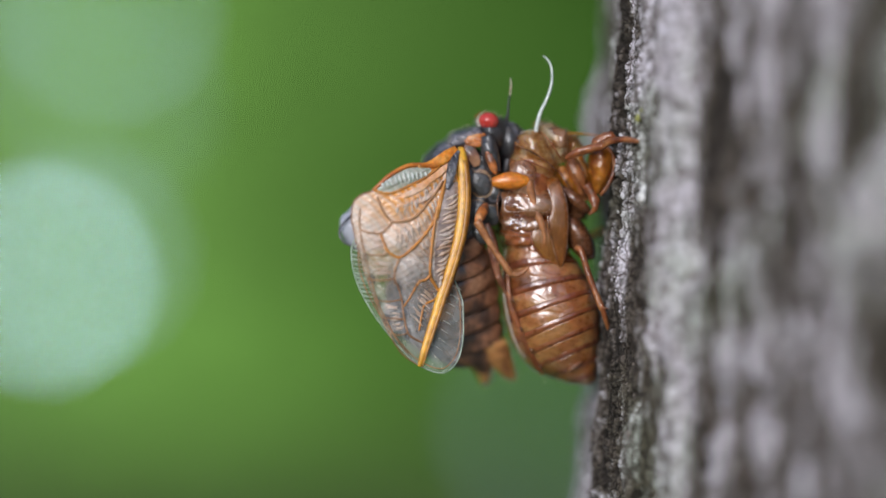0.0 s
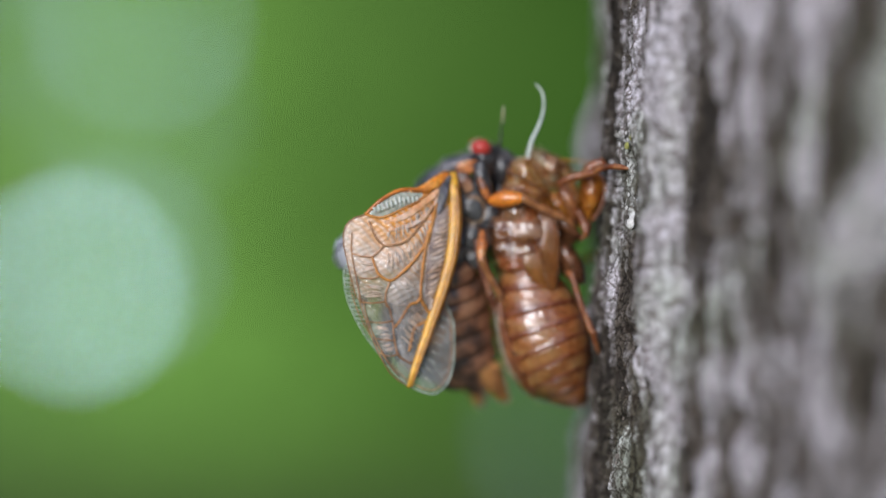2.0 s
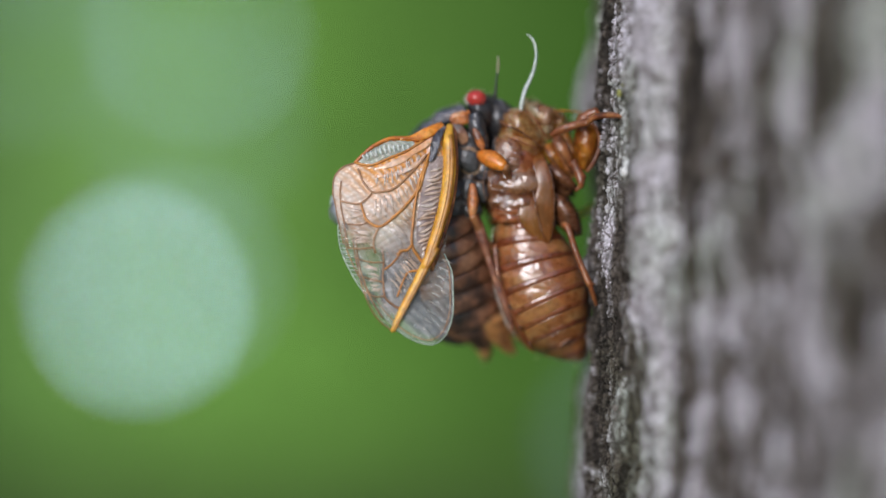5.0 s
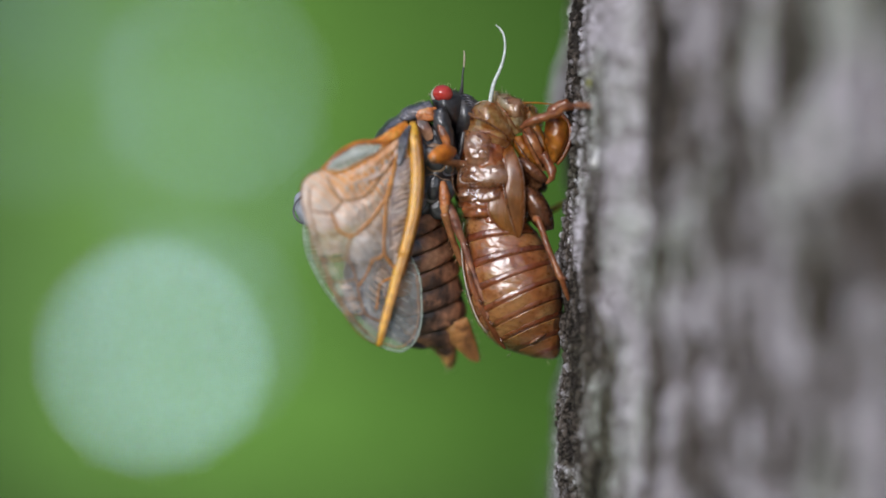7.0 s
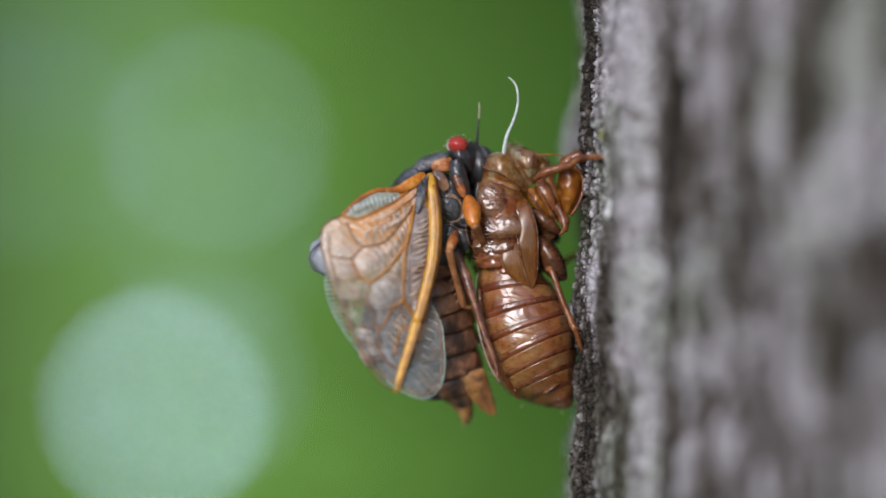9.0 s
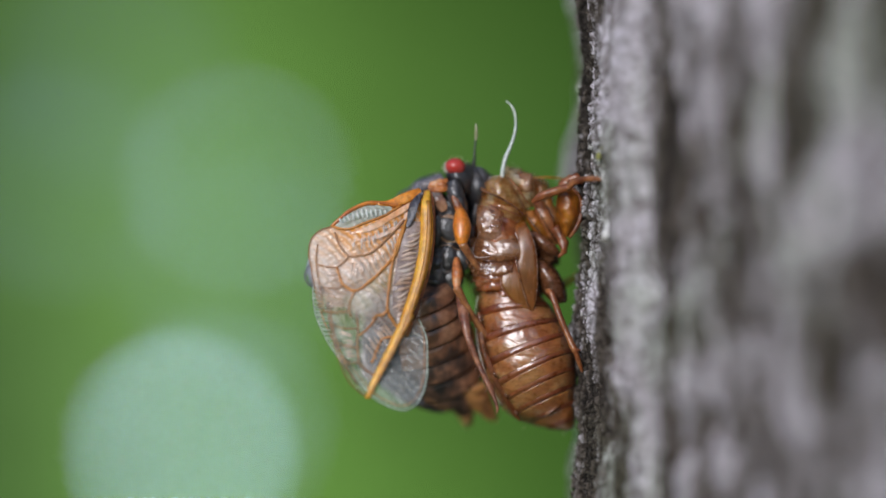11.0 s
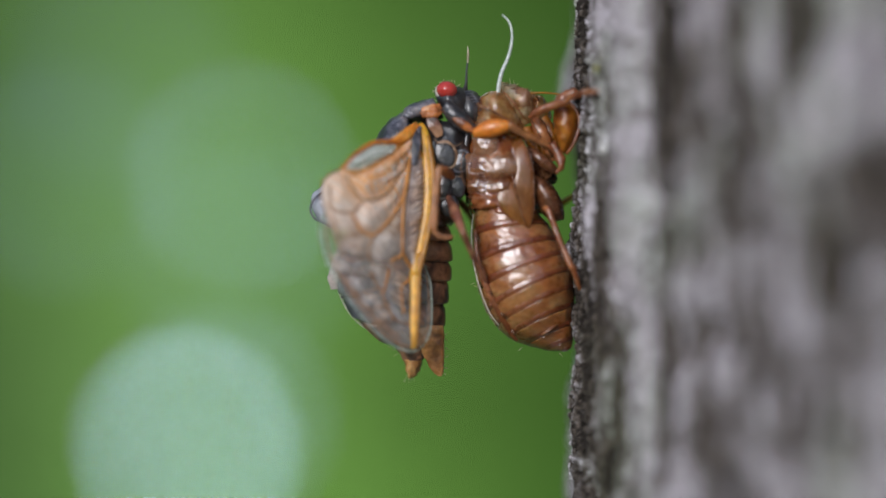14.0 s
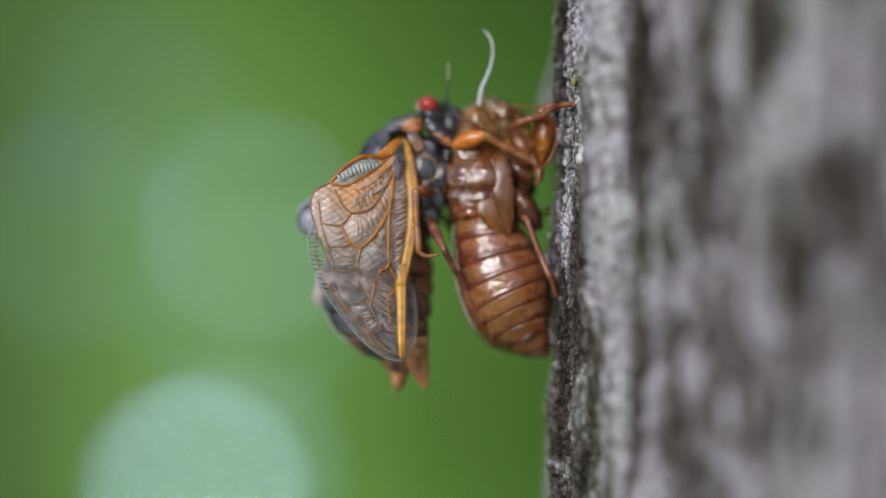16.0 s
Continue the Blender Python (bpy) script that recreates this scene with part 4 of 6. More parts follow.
    part("face", crumple(loft(bmesh.new(), [(892, 196, 902, 192, 1.0, 3.2), (898, 214, 924, 204, 2.6, 3.2), (904, 240, 938, 220, 2.8, 3.2), (910, 260, 942, 240, 1.8, 3.2)], 40, 8, 1, 5), 0.3, 1.0, 7), M["shell_pale"], skin)
    limb("antenna", [(893, 202, 0.2, 2.2), (915, 200, 0.2, 1.8), (940, 201, 0.4, 1.5), (966, 204, 0.5, 0.8)], M["shell_orange"], skin)
    # chest plates and hips
    for lobe, mat in (([(886, 262, 904, 256, 0.9, 1.1), (890, 280, 912, 272, 1.1, 0.8), (900, 298, 924, 290, 1.1, 0.8), (914, 314, 934, 306, 0.8, 1.0), (926, 324, 936, 320, 0.3, 1.2)], "shell_orange"),
                      ([(902, 242, 916, 238, 0.7, 0.8), (904, 262, 927, 254, 0.9, 0.4), (914, 284, 938, 275, 1.0, 0.4), (926, 306, 946, 298, 0.8, 0.7), (938, 322, 948, 318, 0.3, 1.0)], "shell_leg"),
                      ([(918, 240, 932, 236, 0.5, 1.7), (922, 262, 944, 256, 0.8, 1.5), (932, 286, 952, 280, 0.8, 1.5), (942, 306, 954, 302, 0.3, 1.7)], "shell_orange")):
        part("hip", crumple(loft(bmesh.new(), lobe, 32, 8, 0.8, 6, 2.6), 0.12, 0.9, 8), M[mat], skin)
    for seam in ([(888, 264, -0.2, 1.0), (900, 284, -0.7, 1.5), (914, 302, -0.6, 1.6), (930, 320, 0.0, 1.4)], [(904, 248, -0.3, 0.9), (914, 268, -0.6, 1.2), (926, 290, -0.5, 1.3), (940, 314, 0.0, 1.2)]):
        part("hip_seam", tube(bmesh.new(), seam, 6, 4), M["shell_rim"], skin)
    part("chest", crumple(loft(bmesh.new(), [(876, 296, 905, 304, 2.8, 2.6), (886, 322, 934, 328, 3.2, 2.8), (893, 344, 950, 346, 2.8, 3.0), (896, 366, 932, 360, 2.4, 3.0)], 36, 6, 2, 8), 0.6, 1.2, 10), M["shell_rim"], skin)
    # wing pads
    pad = part("wing_pad", loft(bmesh.new(), [(870, 276, 882, 272, 0.2, 0.4), (868, 292, 889, 284, 0.28, -0.9), (872, 316, 898, 308, 0.3, -1.55), (874, 340, 904, 334, 0.3, -1.75), (870, 362, 906, 362, 0.3, -1.75), (876, 392, 906, 392, 0.3, -1.65), (884, 420, 904, 420, 0.25, -1.5), (891, 436, 900, 436, 0.15, -1.4), (894, 440, 897, 440, 0.05, -1.4)], 28, 6, 0.8, 2, 3.2), M["pad"], skin)
    part("pad_rim", tube(bmesh.new(), [(868, 344, -2.0, 0.9), (872, 366, -2.15, 1.7), (878, 394, -2.05, 1.8), (886, 420, -1.9, 1.5), (893, 438, -1.6, 0.9)], 8, 5), M["shell_gloss"], pad)
    part("pad_rim", tube(bmesh.new(), [(888, 284, -1.1, 0.8), (898, 308, -1.75, 1.0), (905, 340, -1.95, 1.1), (906, 390, -1.85, 1.1), (903, 422, -1.65, 0.9), (897, 439, -1.5, 0.6)], 6, 4), M["shell_rim"], pad)
    hindpad = part("wing_pad", loft(bmesh.new(), [(848, 362, 872, 354, 0.2, -1.2), (842, 376, 878, 372, 0.3, -1.5), (842, 394, 884, 394, 0.3, -1.6), (856, 414, 890, 416, 0.28, -1.5), (876, 432, 894, 434, 0.2, -1.35), (888, 439, 895, 440, 0.08, -1.3)], 28, 6, 0.8, 3, 3.2), M["pad"], skin)
    part("pad_rim", tube(bmesh.new(), [(848, 362, -1.45, 0.7), (841, 380, -1.7, 1.4), (844, 398, -1.8, 1.5), (858, 417, -1.7, 1.4), (878, 434, -1.5, 1.2), (893, 440, -1.4, 0.6)], 8, 5), M["shell_leg"], hindpad)
    # fore leg: swollen digging thigh and the claw that holds the bark
    thigh = part("fore_thigh", crumple(loft(bmesh.new(), [(946, 222, 966, 218, 1.0, -0.4), (942, 244, 984, 236, 1.6, -0.4), (943, 266, 986, 262, 1.7, -0.4), (947, 288, 978, 288, 1.4, -0.4), (950, 306, 966, 308, 0.8, -0.4)], 32, 6, 1, 4), 0.2, 1.2, 11), M["shell_orange"], skin)
    part("thigh_edge", tube(bmesh.new(), [(966, 216, -0.8, 3), (983, 236, -1.0, 3.5), (987, 262, -1.0, 3.5), (978, 290, -1.0, 3.5), (964, 310, -0.8, 3)], 8, 5), M["shell_leg"], thigh)
    part("claw", crumple(tube(bmesh.new(), [(938, 292, -1.0, 8), (950, 312, -1.2, 9), (954, 330, -1.4, 7), (944, 345, -1.4, 3)], 12, 5), 0.2, 0.8, 12), M["shell_leg"], thigh)
    part("shin", crumple(tube(bmesh.new(), [(950, 226, -1.0, 9), (960, 212, -1.2, 11), (976, 205, -1.6, 9), (990, 213, -1.8, 5)], 12, 5), 0.2, 0.8, 13), M["shell_leg"], thigh)
    hold = part("fore_leg", tube(bmesh.new(), [(900, 246, -1.4, 4), (915, 236, -1.9, 7), (945, 226, -2.5, 7.5), (964, 222, -3.2, 6.2)], 12, 5), M["shell_leg"], skin)
    part("shin", tube(bmesh.new(), [(963, 222, -3.2, 5.6), (972, 214, -3.7, 5.8), (990, 210, -5.0, 5.6), (1006, 211, -6.6, 5), (1015, 213, -7.4, 2.4)], 12, 5), M["shell_leg"], hold)
    part("spur", tube(bmesh.new(), [(962, 219, -3.2, 3), (963, 212, -3.2, 2), (965, 207, -3.2, 0.5)], 6, 3), M["shell_leg"], hold)
    # middle leg folded under the chest
    limb("middle_leg", [(896, 300, 0.0, 8), (918, 318, -0.6, 11), (938, 334, -0.4, 9), (948, 340, 0.2, 4)], M["shell_rim"], skin)
    # hind leg: broad thigh, thin shin with a spur, foot against the bark
    hind = part("hind_thigh", loft(bmesh.new(), [(897, 350, 916, 344, 1.0, 0.4), (902, 372, 936, 360, 1.6, 0.2), (912, 396, 952, 384, 1.8, 0.2), (924, 416, 960, 410, 1.5, 0.2), (938, 428, 958, 424, 0.7, 0.2)], 20, 5, 2, 3), M["shell_rim"], skin)
    limb("shin", [(925, 404, -1.2, 6.5), (932, 412, -1.7, 6), (945, 450, -2.0, 5.6), (957, 480, -2.2, 5.4), (969, 508, -2.4, 6.2), (972, 514, -2.4, 5), (978, 532, -2.2, 4.2), (984, 548, -1.6, 3)], M["shell_leg"], hind)
    part("spur", tube(bmesh.new(), [(970, 508, -2.4, 3), (976, 509, -2.6, 2), (981, 510, -2.6, 0.5)], 6, 3), M["shell_leg"], hind)
    limb("far_leg", [(938, 400, 6.5, 6), (955, 392, 6.8, 6), (972, 382, 7.0, 5), (990, 373, 7.2, 4)], M["shell_orange"], skin)
    # the white windpipe lining that hangs out of the split
    limb("thread", [(846, 200, -0.6, 3.6), (848, 186, -0.7, 3.6), (853, 165, -0.8, 3.3), (862, 145, -0.8, 2.8), (869, 125, -0.9, 2.5), (872, 104, -0.9, 2.1), (870, 84, -0.9, 1.9), (864, 72, -0.9, 1.8), (855, 64, -0.9, 1.0)], M["thread"], skin, "curled white thread")
    limb("back_thread", [(790, 366, -1.5, 0.6), (782, 352, -1.6, 0.7), (779, 328, -1.6, 0.7), (784, 305, -1.4, 0.6)], M["shell_gloss"], skin)
    spots = [(870 + 4 * k, 184 + 3 * k, 2.0, -80) for k in range(12)] + [(800 + 6 * k, 530 + 12 * k, 1.5, 160) for k in range(8)] + [(884 + 22 * k, 644 + 4 * k, 2.8, 100) for k in range(4)]
    part("bristles", hairs(bmesh.new(), spots, 8, 3), M["hair"], skin)
    part("head_hairs", hairs(bmesh.new(), [(872 + 2.6 * k, 184 + 1.9 * k, 1.6, -70) for k in range(22)], 14, 8), M["hair"], skin)
    return skin


build_shed_skin()


# ---- the cicada ----
BODY = at(735, 330, 3.2)
HINGE = at(702, 244, -0.9)
WAIST = at(722, 400, 3.2)

WING_LEFT = [(240, 703), (254, 680), (264, 652), (267, 625), (272, 600), (282, 582), (296, 566), (307, 552), (313, 533), (326, 519), (352, 515), (385, 521), (420, 530), (455, 539), (490, 551), (525, 565), (562, 582), (592, 602), (610, 620), (619, 634)]
WING_RIGHT = [(240, 708), (258, 713), (300, 717), (345, 716), (388, 710), (430, 699), (462, 689), (500, 676), (529, 667), (565, 655), (600, 644), (619, 638)]


VEINS = [  # the wing's veins: points of the plan, first and last radius, kind
    ([(669, 268), (645, 286), (621, 298), (584, 313), (556, 308)], 2.6, 2.2, "vein"),
    ([(675, 294), (654, 324), (628, 354), (605, 362), (587, 362), (572, 345), (561, 319)], 2.8, 2.2, "dark_vein"),
    ([(587, 362), (583, 369), (567, 382), (548, 381), (531, 376)], 2.2, 1.8, "dark_vein"),
    ([(567, 382), (573, 400), (580, 414), (600, 425), (620, 411), (640, 391), (658, 366), (666, 350), (677, 302)], 2.0, 3.0, "vein"),
    ([(580, 417), (568, 421), (545, 419)], 2.0, 1.6, "dark_vein"),
    ([(680, 290), (668, 330), (660, 369), (655, 410), (652, 456), (660, 476), (671, 494)], 2.6, 2.6, "vein"),
    ([(652, 458), (644, 466), (632, 470), (617, 496), (606, 512)], 2.6, 1.6, "vein"),
    ([(600, 425), (592, 445), (591, 462), (597, 482), (602, 500)], 2.2, 1.8, "dark_vein"),
    ([(671, 494), (655, 505), (640, 514), (632, 556)], 2.4, 1.6, "vein"),
    ([(591, 462), (570, 464), (546, 462)], 1.8, 1.4, "dark_vein"),
    ([(602, 500), (606, 530), (613, 559), (625, 570), (640, 578)], 1.8, 2.2, "dark_vein"),
    ([(602, 500), (580, 503), (557, 500)], 1.6, 1.3, "dark_vein"),
    ([(608, 535), (590, 533), (571, 530)], 1.6, 1.3, "dark_vein"),
    ([(613, 559), (598, 562), (582, 556)], 1.6, 1.3, "dark_vein"),
    ([(531, 340), (531, 376), (540, 421), (549, 462), (560, 500), (574, 532), (592, 566), (616, 598)], 1.6, 1.6, "dark_vein"),
    ([(690, 246), (668, 266), (640, 265), (613, 266), (584, 281), (566, 297), (554, 308)], 5.0, 3.0, "orange"),
    ([(554, 308), (535, 314), (520, 328), (516, 354), (522, 385), (531, 420), (540, 455), (552, 490), (566, 525), (583, 562), (604, 596), (632, 618)], 1.4, 1.2, "dark_vein"),
]


def vein_spots():
    """Points along all veins and the rib, close together."""
    spots = []
    for points, r0, r1, kind in VEINS:
        spots += [tuple(q) for q in smooth_path(points, 5)]
    spots += [(curve_at(WING_RIGHT, v) - 6, v) for v in range(244, 618, 6)]
    return np.array(spots)


VEIN_SPOTS = vein_spots()


def wing_depth(u, v):
    """How far the fore wing stands off: it leans out from rib to hind margin, and the film bellies out between the veins."""
    r = curve_at(WING_RIGHT, v)
    s = min(max((r - u) / 190.0, 0), 1)
    lean = -1.4 - 3.0 * min(max((v - 240) / 360, 0), 1)
    gap = float(np.sqrt(((VEIN_SPOTS - (u, v)) ** 2).sum(1).min()))
    belly = 0.36 * (1 - math.exp(-((gap / 15) ** 2)))
    bulge = 0.16 * noise.noise((u / 24, v / 24, 1.7)) * min(1, s * 6)
    pleat = 0.05 * math.sin((u * 0.45 + v) * 0.6 + 2 * noise.noise((u / 40, v / 40, 5))) * min(1, s * 5)
    return lean - 3.9 * s ** 0.9 - 0.9 * math.sin(math.pi * s) - belly + bulge + pleat


FOLD = at(676, 492, wing_depth(676, 492))  # where the wing's outer part bends on its rib


def fold_line(u):
    """Height in the plan of the line on which the wing bends, from its hind margin to the rib."""
    return 462 + 0.234 * (u - 545)


def two_parts(path):
    """Splits a line of points into its stretches on the inner and the outer part of the wing."""
    runs = []
    for q in path:
        outer = q[1] > fold_line(q[0])
        if not runs or runs[-1][0] != outer:
            runs.append((outer, [runs[-1][1][-1], q] if runs else [q]))
        else:
            runs[-1][1].append(q)
    return [(o, p) for o, p in runs if len(p) > 1]


def film(bm, left, right, v0, v1, rows, cols, depth):
    def surface(s, t):
        v = v0 + (v1 - v0) * s
        u = curve_at(left, v) * (1 - t) + curve_at(right, v) * t
        return at(u, v, depth(u, v))
    return sheet(bm, rows, cols, surface)


def vein(bm, points, r0, r1, depth, lift=-0.12):
    n = len(points) - 1
    return tube(bm, [(u, v, depth(u, v) + lift, r0 + (r1 - r0) * k / n) for k, (u, v) in enumerate(smooth_path(points, 4))] if n > 0 else [], 6, 1)


def off_root(p):
    """Units from the flushed vein that runs from the hinge into the wing."""
    x, z = p.x * 1000 / UNIT, p.z * 1000 / UNIT
    along = min(max(-0.82 * x - 0.57 * z, 0), 120)
    return math.hypot(x + 0.82 * along, z + 0.57 * along) * (1 + along / 110)


def flushed(ob, reach, power=1.0):
    """Marks how much of the root's orange flush each point of a wing film has."""
    me = ob.data
    layer = me.attributes.new("flush", "FLOAT", "POINT")
    layer.data.foreach_set("value", [power * math.exp(-((off_root(v.co) / reach) ** 2)) for v in me.vertices])
    return ob


def thinned(ob, origin):
    """Marks how thin and clear each point of a wing film is: from none at mid wing to all at its end."""
    layer = ob.data.attributes.new("thinned", "FLOAT", "POINT")
    down = [441 + (HEIGHT - v.co.z - origin.z) * 1000 / UNIT for v in ob.data.vertices]
    layer.data.foreach_set("value", [min(max((q - 390) / 140, 0), 1) for q in down])


def margin_of(ob, origin, inward):
    """Marks how the film thins out to nothing towards its margin on the fold: inward is 0 on the margin, 1 where it is whole."""
    layer = ob.data.attributes.new("margin", "FLOAT", "POINT")
    plan = [((v.co.x + origin.x) * 1000 / UNIT + 784, 441 + (HEIGHT - v.co.z - origin.z) * 1000 / UNIT) for v in ob.data.vertices]
    layer.data.foreach_set("value", [min(max(inward(u, v), 0), 1) for u, v in plan])


def build_wings(cicada):
    def inner(a, b):
        v = 240.5 + (fold_line(545 + 128 * b) + 1 - 240.5) * a
        u = curve_at(WING_LEFT, v) * (1 - b) + curve_at(WING_RIGHT, v) * b
        return at(u, v, wing_depth(u, v))

    def outer(a, b):
        top = fold_line(545 + 128 * b) - 5 - 38 * (1 - b)
        v = top + (618 - top) * a
        u = curve_at(WING_LEFT, v) * (1 - b) + curve_at(WING_RIGHT, v) * b
        return at(u, v, end_depth(u, v))

    def end_depth(u, v):
        """The outer part tucks under the inner one where they meet."""
        return wing_depth(u, v) + 1.0 * min(max((618 - v) / (618 - fold_line(u)), 0), 1) ** 1.3

    depths = {False: wing_depth, True: end_depth}

    fore = part("fore_wing", sheet(bmesh.new(), 90, 76, inner), M["film"], cicada, "soft crumpled milky wing with orange veins", HINGE)
    tip = part("fore_wing_end", sheet(bmesh.new(), 60, 70, outer), M["film_end"], cicada, "outer half of the soft wing, with smoky cells", FOLD)
    flushed(fore, 135, 1.0)
    flushed(tip, 84, 0.0)
    thinned(fore, HINGE)
    thinned(tip, FOLD)
    margin_of(fore, HINGE, lambda u, v: (fold_line(u) + 1 - v) / (3 + 0.2 * max(676 - u, 0)))
    margin_of(tip, FOLD, lambda u, v: (v - fold_line(u) + 5 + 0.29 * max(676 - u, 0)) / (3 + 0.2 * max(676 - u, 0)))
    halves = {False: (fore, HINGE), True: (tip, FOLD)}
    rib = [(706, 236, -1.2, 6)] + [(u - 6, v, wing_depth(u - 6, v) - 0.35, r) for (v, u), r in zip(WING_RIGHT[1:], (11, 12.5, 12.5, 12, 11, 10, 9, 8, 7, 5, 3))]
    part("wing_rib", tube(bmesh.new(), rib[:8], 12, 4, 0.6), M["costa"], fore, "thick amber leading rib", HINGE)
    part("wing_rib", tube(bmesh.new(), rib[6:], 12, 4, 0.6), M["costa"], tip, "thick amber leading rib", FOLD)
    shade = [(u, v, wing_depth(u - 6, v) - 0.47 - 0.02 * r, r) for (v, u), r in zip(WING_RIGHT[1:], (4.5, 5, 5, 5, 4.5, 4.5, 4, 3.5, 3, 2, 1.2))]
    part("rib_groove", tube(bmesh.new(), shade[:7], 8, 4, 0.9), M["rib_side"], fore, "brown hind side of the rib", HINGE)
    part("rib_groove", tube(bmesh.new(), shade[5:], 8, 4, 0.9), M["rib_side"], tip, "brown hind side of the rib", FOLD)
    part("wing_rib_edge", tube(bmesh.new(), [(u + 3, v, wing_depth(u, v) + 0.3, 3.5) for v, u in WING_RIGHT[:8]], 8, 4), M["rust"], fore, "", HINGE)
    for points, r0, r1, kind in VEINS:
        if kind == "dark_vein":
            r0, r1 = r0 * 0.85, r1 * 0.85
        path = smooth_path(points, 4)
        path = [(u, v, r0 + (r1 - r0) * k / (len(path) - 1)) for k, (u, v) in enumerate(path)]
        for side, run in two_parts(path):
            half, pivot = halves[side]
            part("vein", tube(bmesh.new(), [(u, v, depths[side](u, v) - 0.1, r) for u, v, r in run], 6, 1), M[kind], half, "", pivot)
    for u, v, ru, rv, turn in ((541, 424, 6, 9, -10), (550, 464, 7, 10, -15), (561, 502, 7, 11, -18), (576, 534, 8, 11, -22), (594, 566, 9, 12, -28), (606, 528, 6, 12, 8), (613, 560, 6, 11, 0), (598, 478, 5, 12, 0)):
        bm = bmesh.new()
        a = radians(turn)
        rim = [(u + ru * math.cos(q) * math.cos(a) - rv * math.sin(q) * math.sin(a), v + ru * math.cos(q) * math.sin(a) + rv * math.sin(q) * math.cos(a)) for q in [k * math.tau / 16 for k in range(16)]]
        side = v > fold_line(u)
        mid = bm.verts.new(at(u, v, depths[side](u, v) - 0.1))
        ring = [bm.verts.new(at(x, y, depths[side](x, y) - 0.06)) for x, y in rim]
        for k in range(16):
            bm.faces.new((mid, ring[k], ring[(k + 1) % 16]))
        half, pivot = halves[side]
        part("smoky_spot", bm, M["film_smoke"], half, "", pivot)
    cell_left = [(292, 684), (330, 674), (369, 666), (410, 661), (447, 659), (470, 664), (486, 670)]
    cell_right = [(v, u - 14) for v, u in WING_RIGHT]
    part("wing_cell", film(bmesh.new(), cell_left, cell_right, 296, 482, 50, 10, lambda u, v: wing_depth(u, v) - 0.07), M["dusk"], fore, "dark narrow cell along the rib", HINGE)
    lobe_top, lobe_low = [(560, 306), (572, 294), (590, 281), (613, 270), (640, 268), (656, 270)], [(560, 309), (584, 316), (602, 309), (621, 300), (640, 288), (656, 276)]

    def lobe(s, t):
        u = 562 + 92 * t
        v = curve_at(lobe_top, u) * (1 - s) + curve_at(lobe_low, u) * s
        return at(u, v, wing_depth(u, v) - 0.1)

    part("wing_lobe", sheet(bmesh.new(), 14, 50, lobe), M["film_mint"], fore, "pale green pleated lobe", HINGE)
    bm = bmesh.new()
    for k in range(18):
        v = 318 + 9 * k
        a = curve_at(cell_left, v) + 4 + 2 * math.sin(k * 1.7)
        z = curve_at(WING_RIGHT, v) - 15
        tube(bm, [(q, w, wing_depth(q, w) - 0.16, r) for q, w, r in ((a, v + 8 + 3 * math.sin(k * 2.3), 0.8), ((a + z) / 2, v + 4 + 2.5 * math.sin(k * 1.1), 3.0 + 0.9 * math.sin(k * 3.7)), (z, v - 2 + 2 * math.sin(k * 5.1), 1.0))], 6, 3, 0.4)
    part("wing_folds", bm, M["fold"], fore, "white cross folds", HINGE)
    for one, two, n in (([(672, 304), (654, 330), (630, 358), (608, 368), (592, 372)], [(673, 322), (662, 352), (638, 386), (612, 412), (588, 414)], 13),
                        ([(670, 336), (660, 366), (642, 394), (620, 416), (604, 428)], [(664, 344), (656, 376), (652, 410), (648, 446), (634, 464)], 11),
                        ([(666, 290), (644, 306), (620, 322), (590, 330)], [(664, 304), (646, 326), (622, 350), (584, 354)], 12),
                        ([(640, 476), (626, 502), (614, 532)], [(664, 504), (650, 522), (638, 562)], 9),
                        ([(598, 508), (604, 535), (610, 556)], [(568, 506), (580, 535), (596, 564)], 8),
                        ([(594, 430), (588, 446), (588, 460)], [(549, 427), (552, 444), (556, 458)], 5),
                        ([(572, 392), (580, 410)], [(540, 388), (546, 414)], 4)):
        one, two = smooth_path(one, 8), smooth_path(two, 8)
        bm = bmesh.new()
        for k in range(n):
            f = (k + 0.7 + 0.25 * math.sin(k * 4.3)) / (n + 0.6)
            a, z = one[int(f * (len(one) - 1))], two[int(f * (len(two) - 1))]
            lo, hi = 0.12 + 0.1 * math.sin(k * 2.9), 0.86 + 0.1 * math.sin(k * 1.9)
            spots = [(a[0] + (z[0] - a[0]) * g, a[1] + (z[1] - a[1]) * g + 2 * math.sin(g * 5 + k), r) for g, r in ((lo, 0.6), (lo + (hi - lo) * 0.4, 2.3 + 0.9 * math.sin(k * 3.1)), (hi, 0.6))]
            outer_half = two[0][1] > 500
            tube(bm, [(q, w, depths[outer_half](q, w) - 0.05, r) for q, w, r in spots], 6, 4, 0.3)
        half, pivot = halves[outer_half]
        part("wing_folds", bm, M["fold"], half, "whitish pleats between the veins", pivot)
    bm = bmesh.new()
    for k in range(11):
        q0, w0 = 574 + 7.2 * k, 303 - 1.7 * k
        q1, w1 = 568 + 7.6 * k, 293 - 3.2 * min(k, 5)
        tube(bm, [(q0, w0, wing_depth(q0, w0) - 0.16, 1.2), ((q0 + q1) / 2, (w0 + w1) / 2, wing_depth(q0, w0) - 0.24, 2.0), (q1, w1, wing_depth(q1, w1) - 0.16, 1.2)], 6, 3, 0.5)
    part("lobe_folds", bm, M["thread"], fore, "pale green folds of the wing's lobe", HINGE)
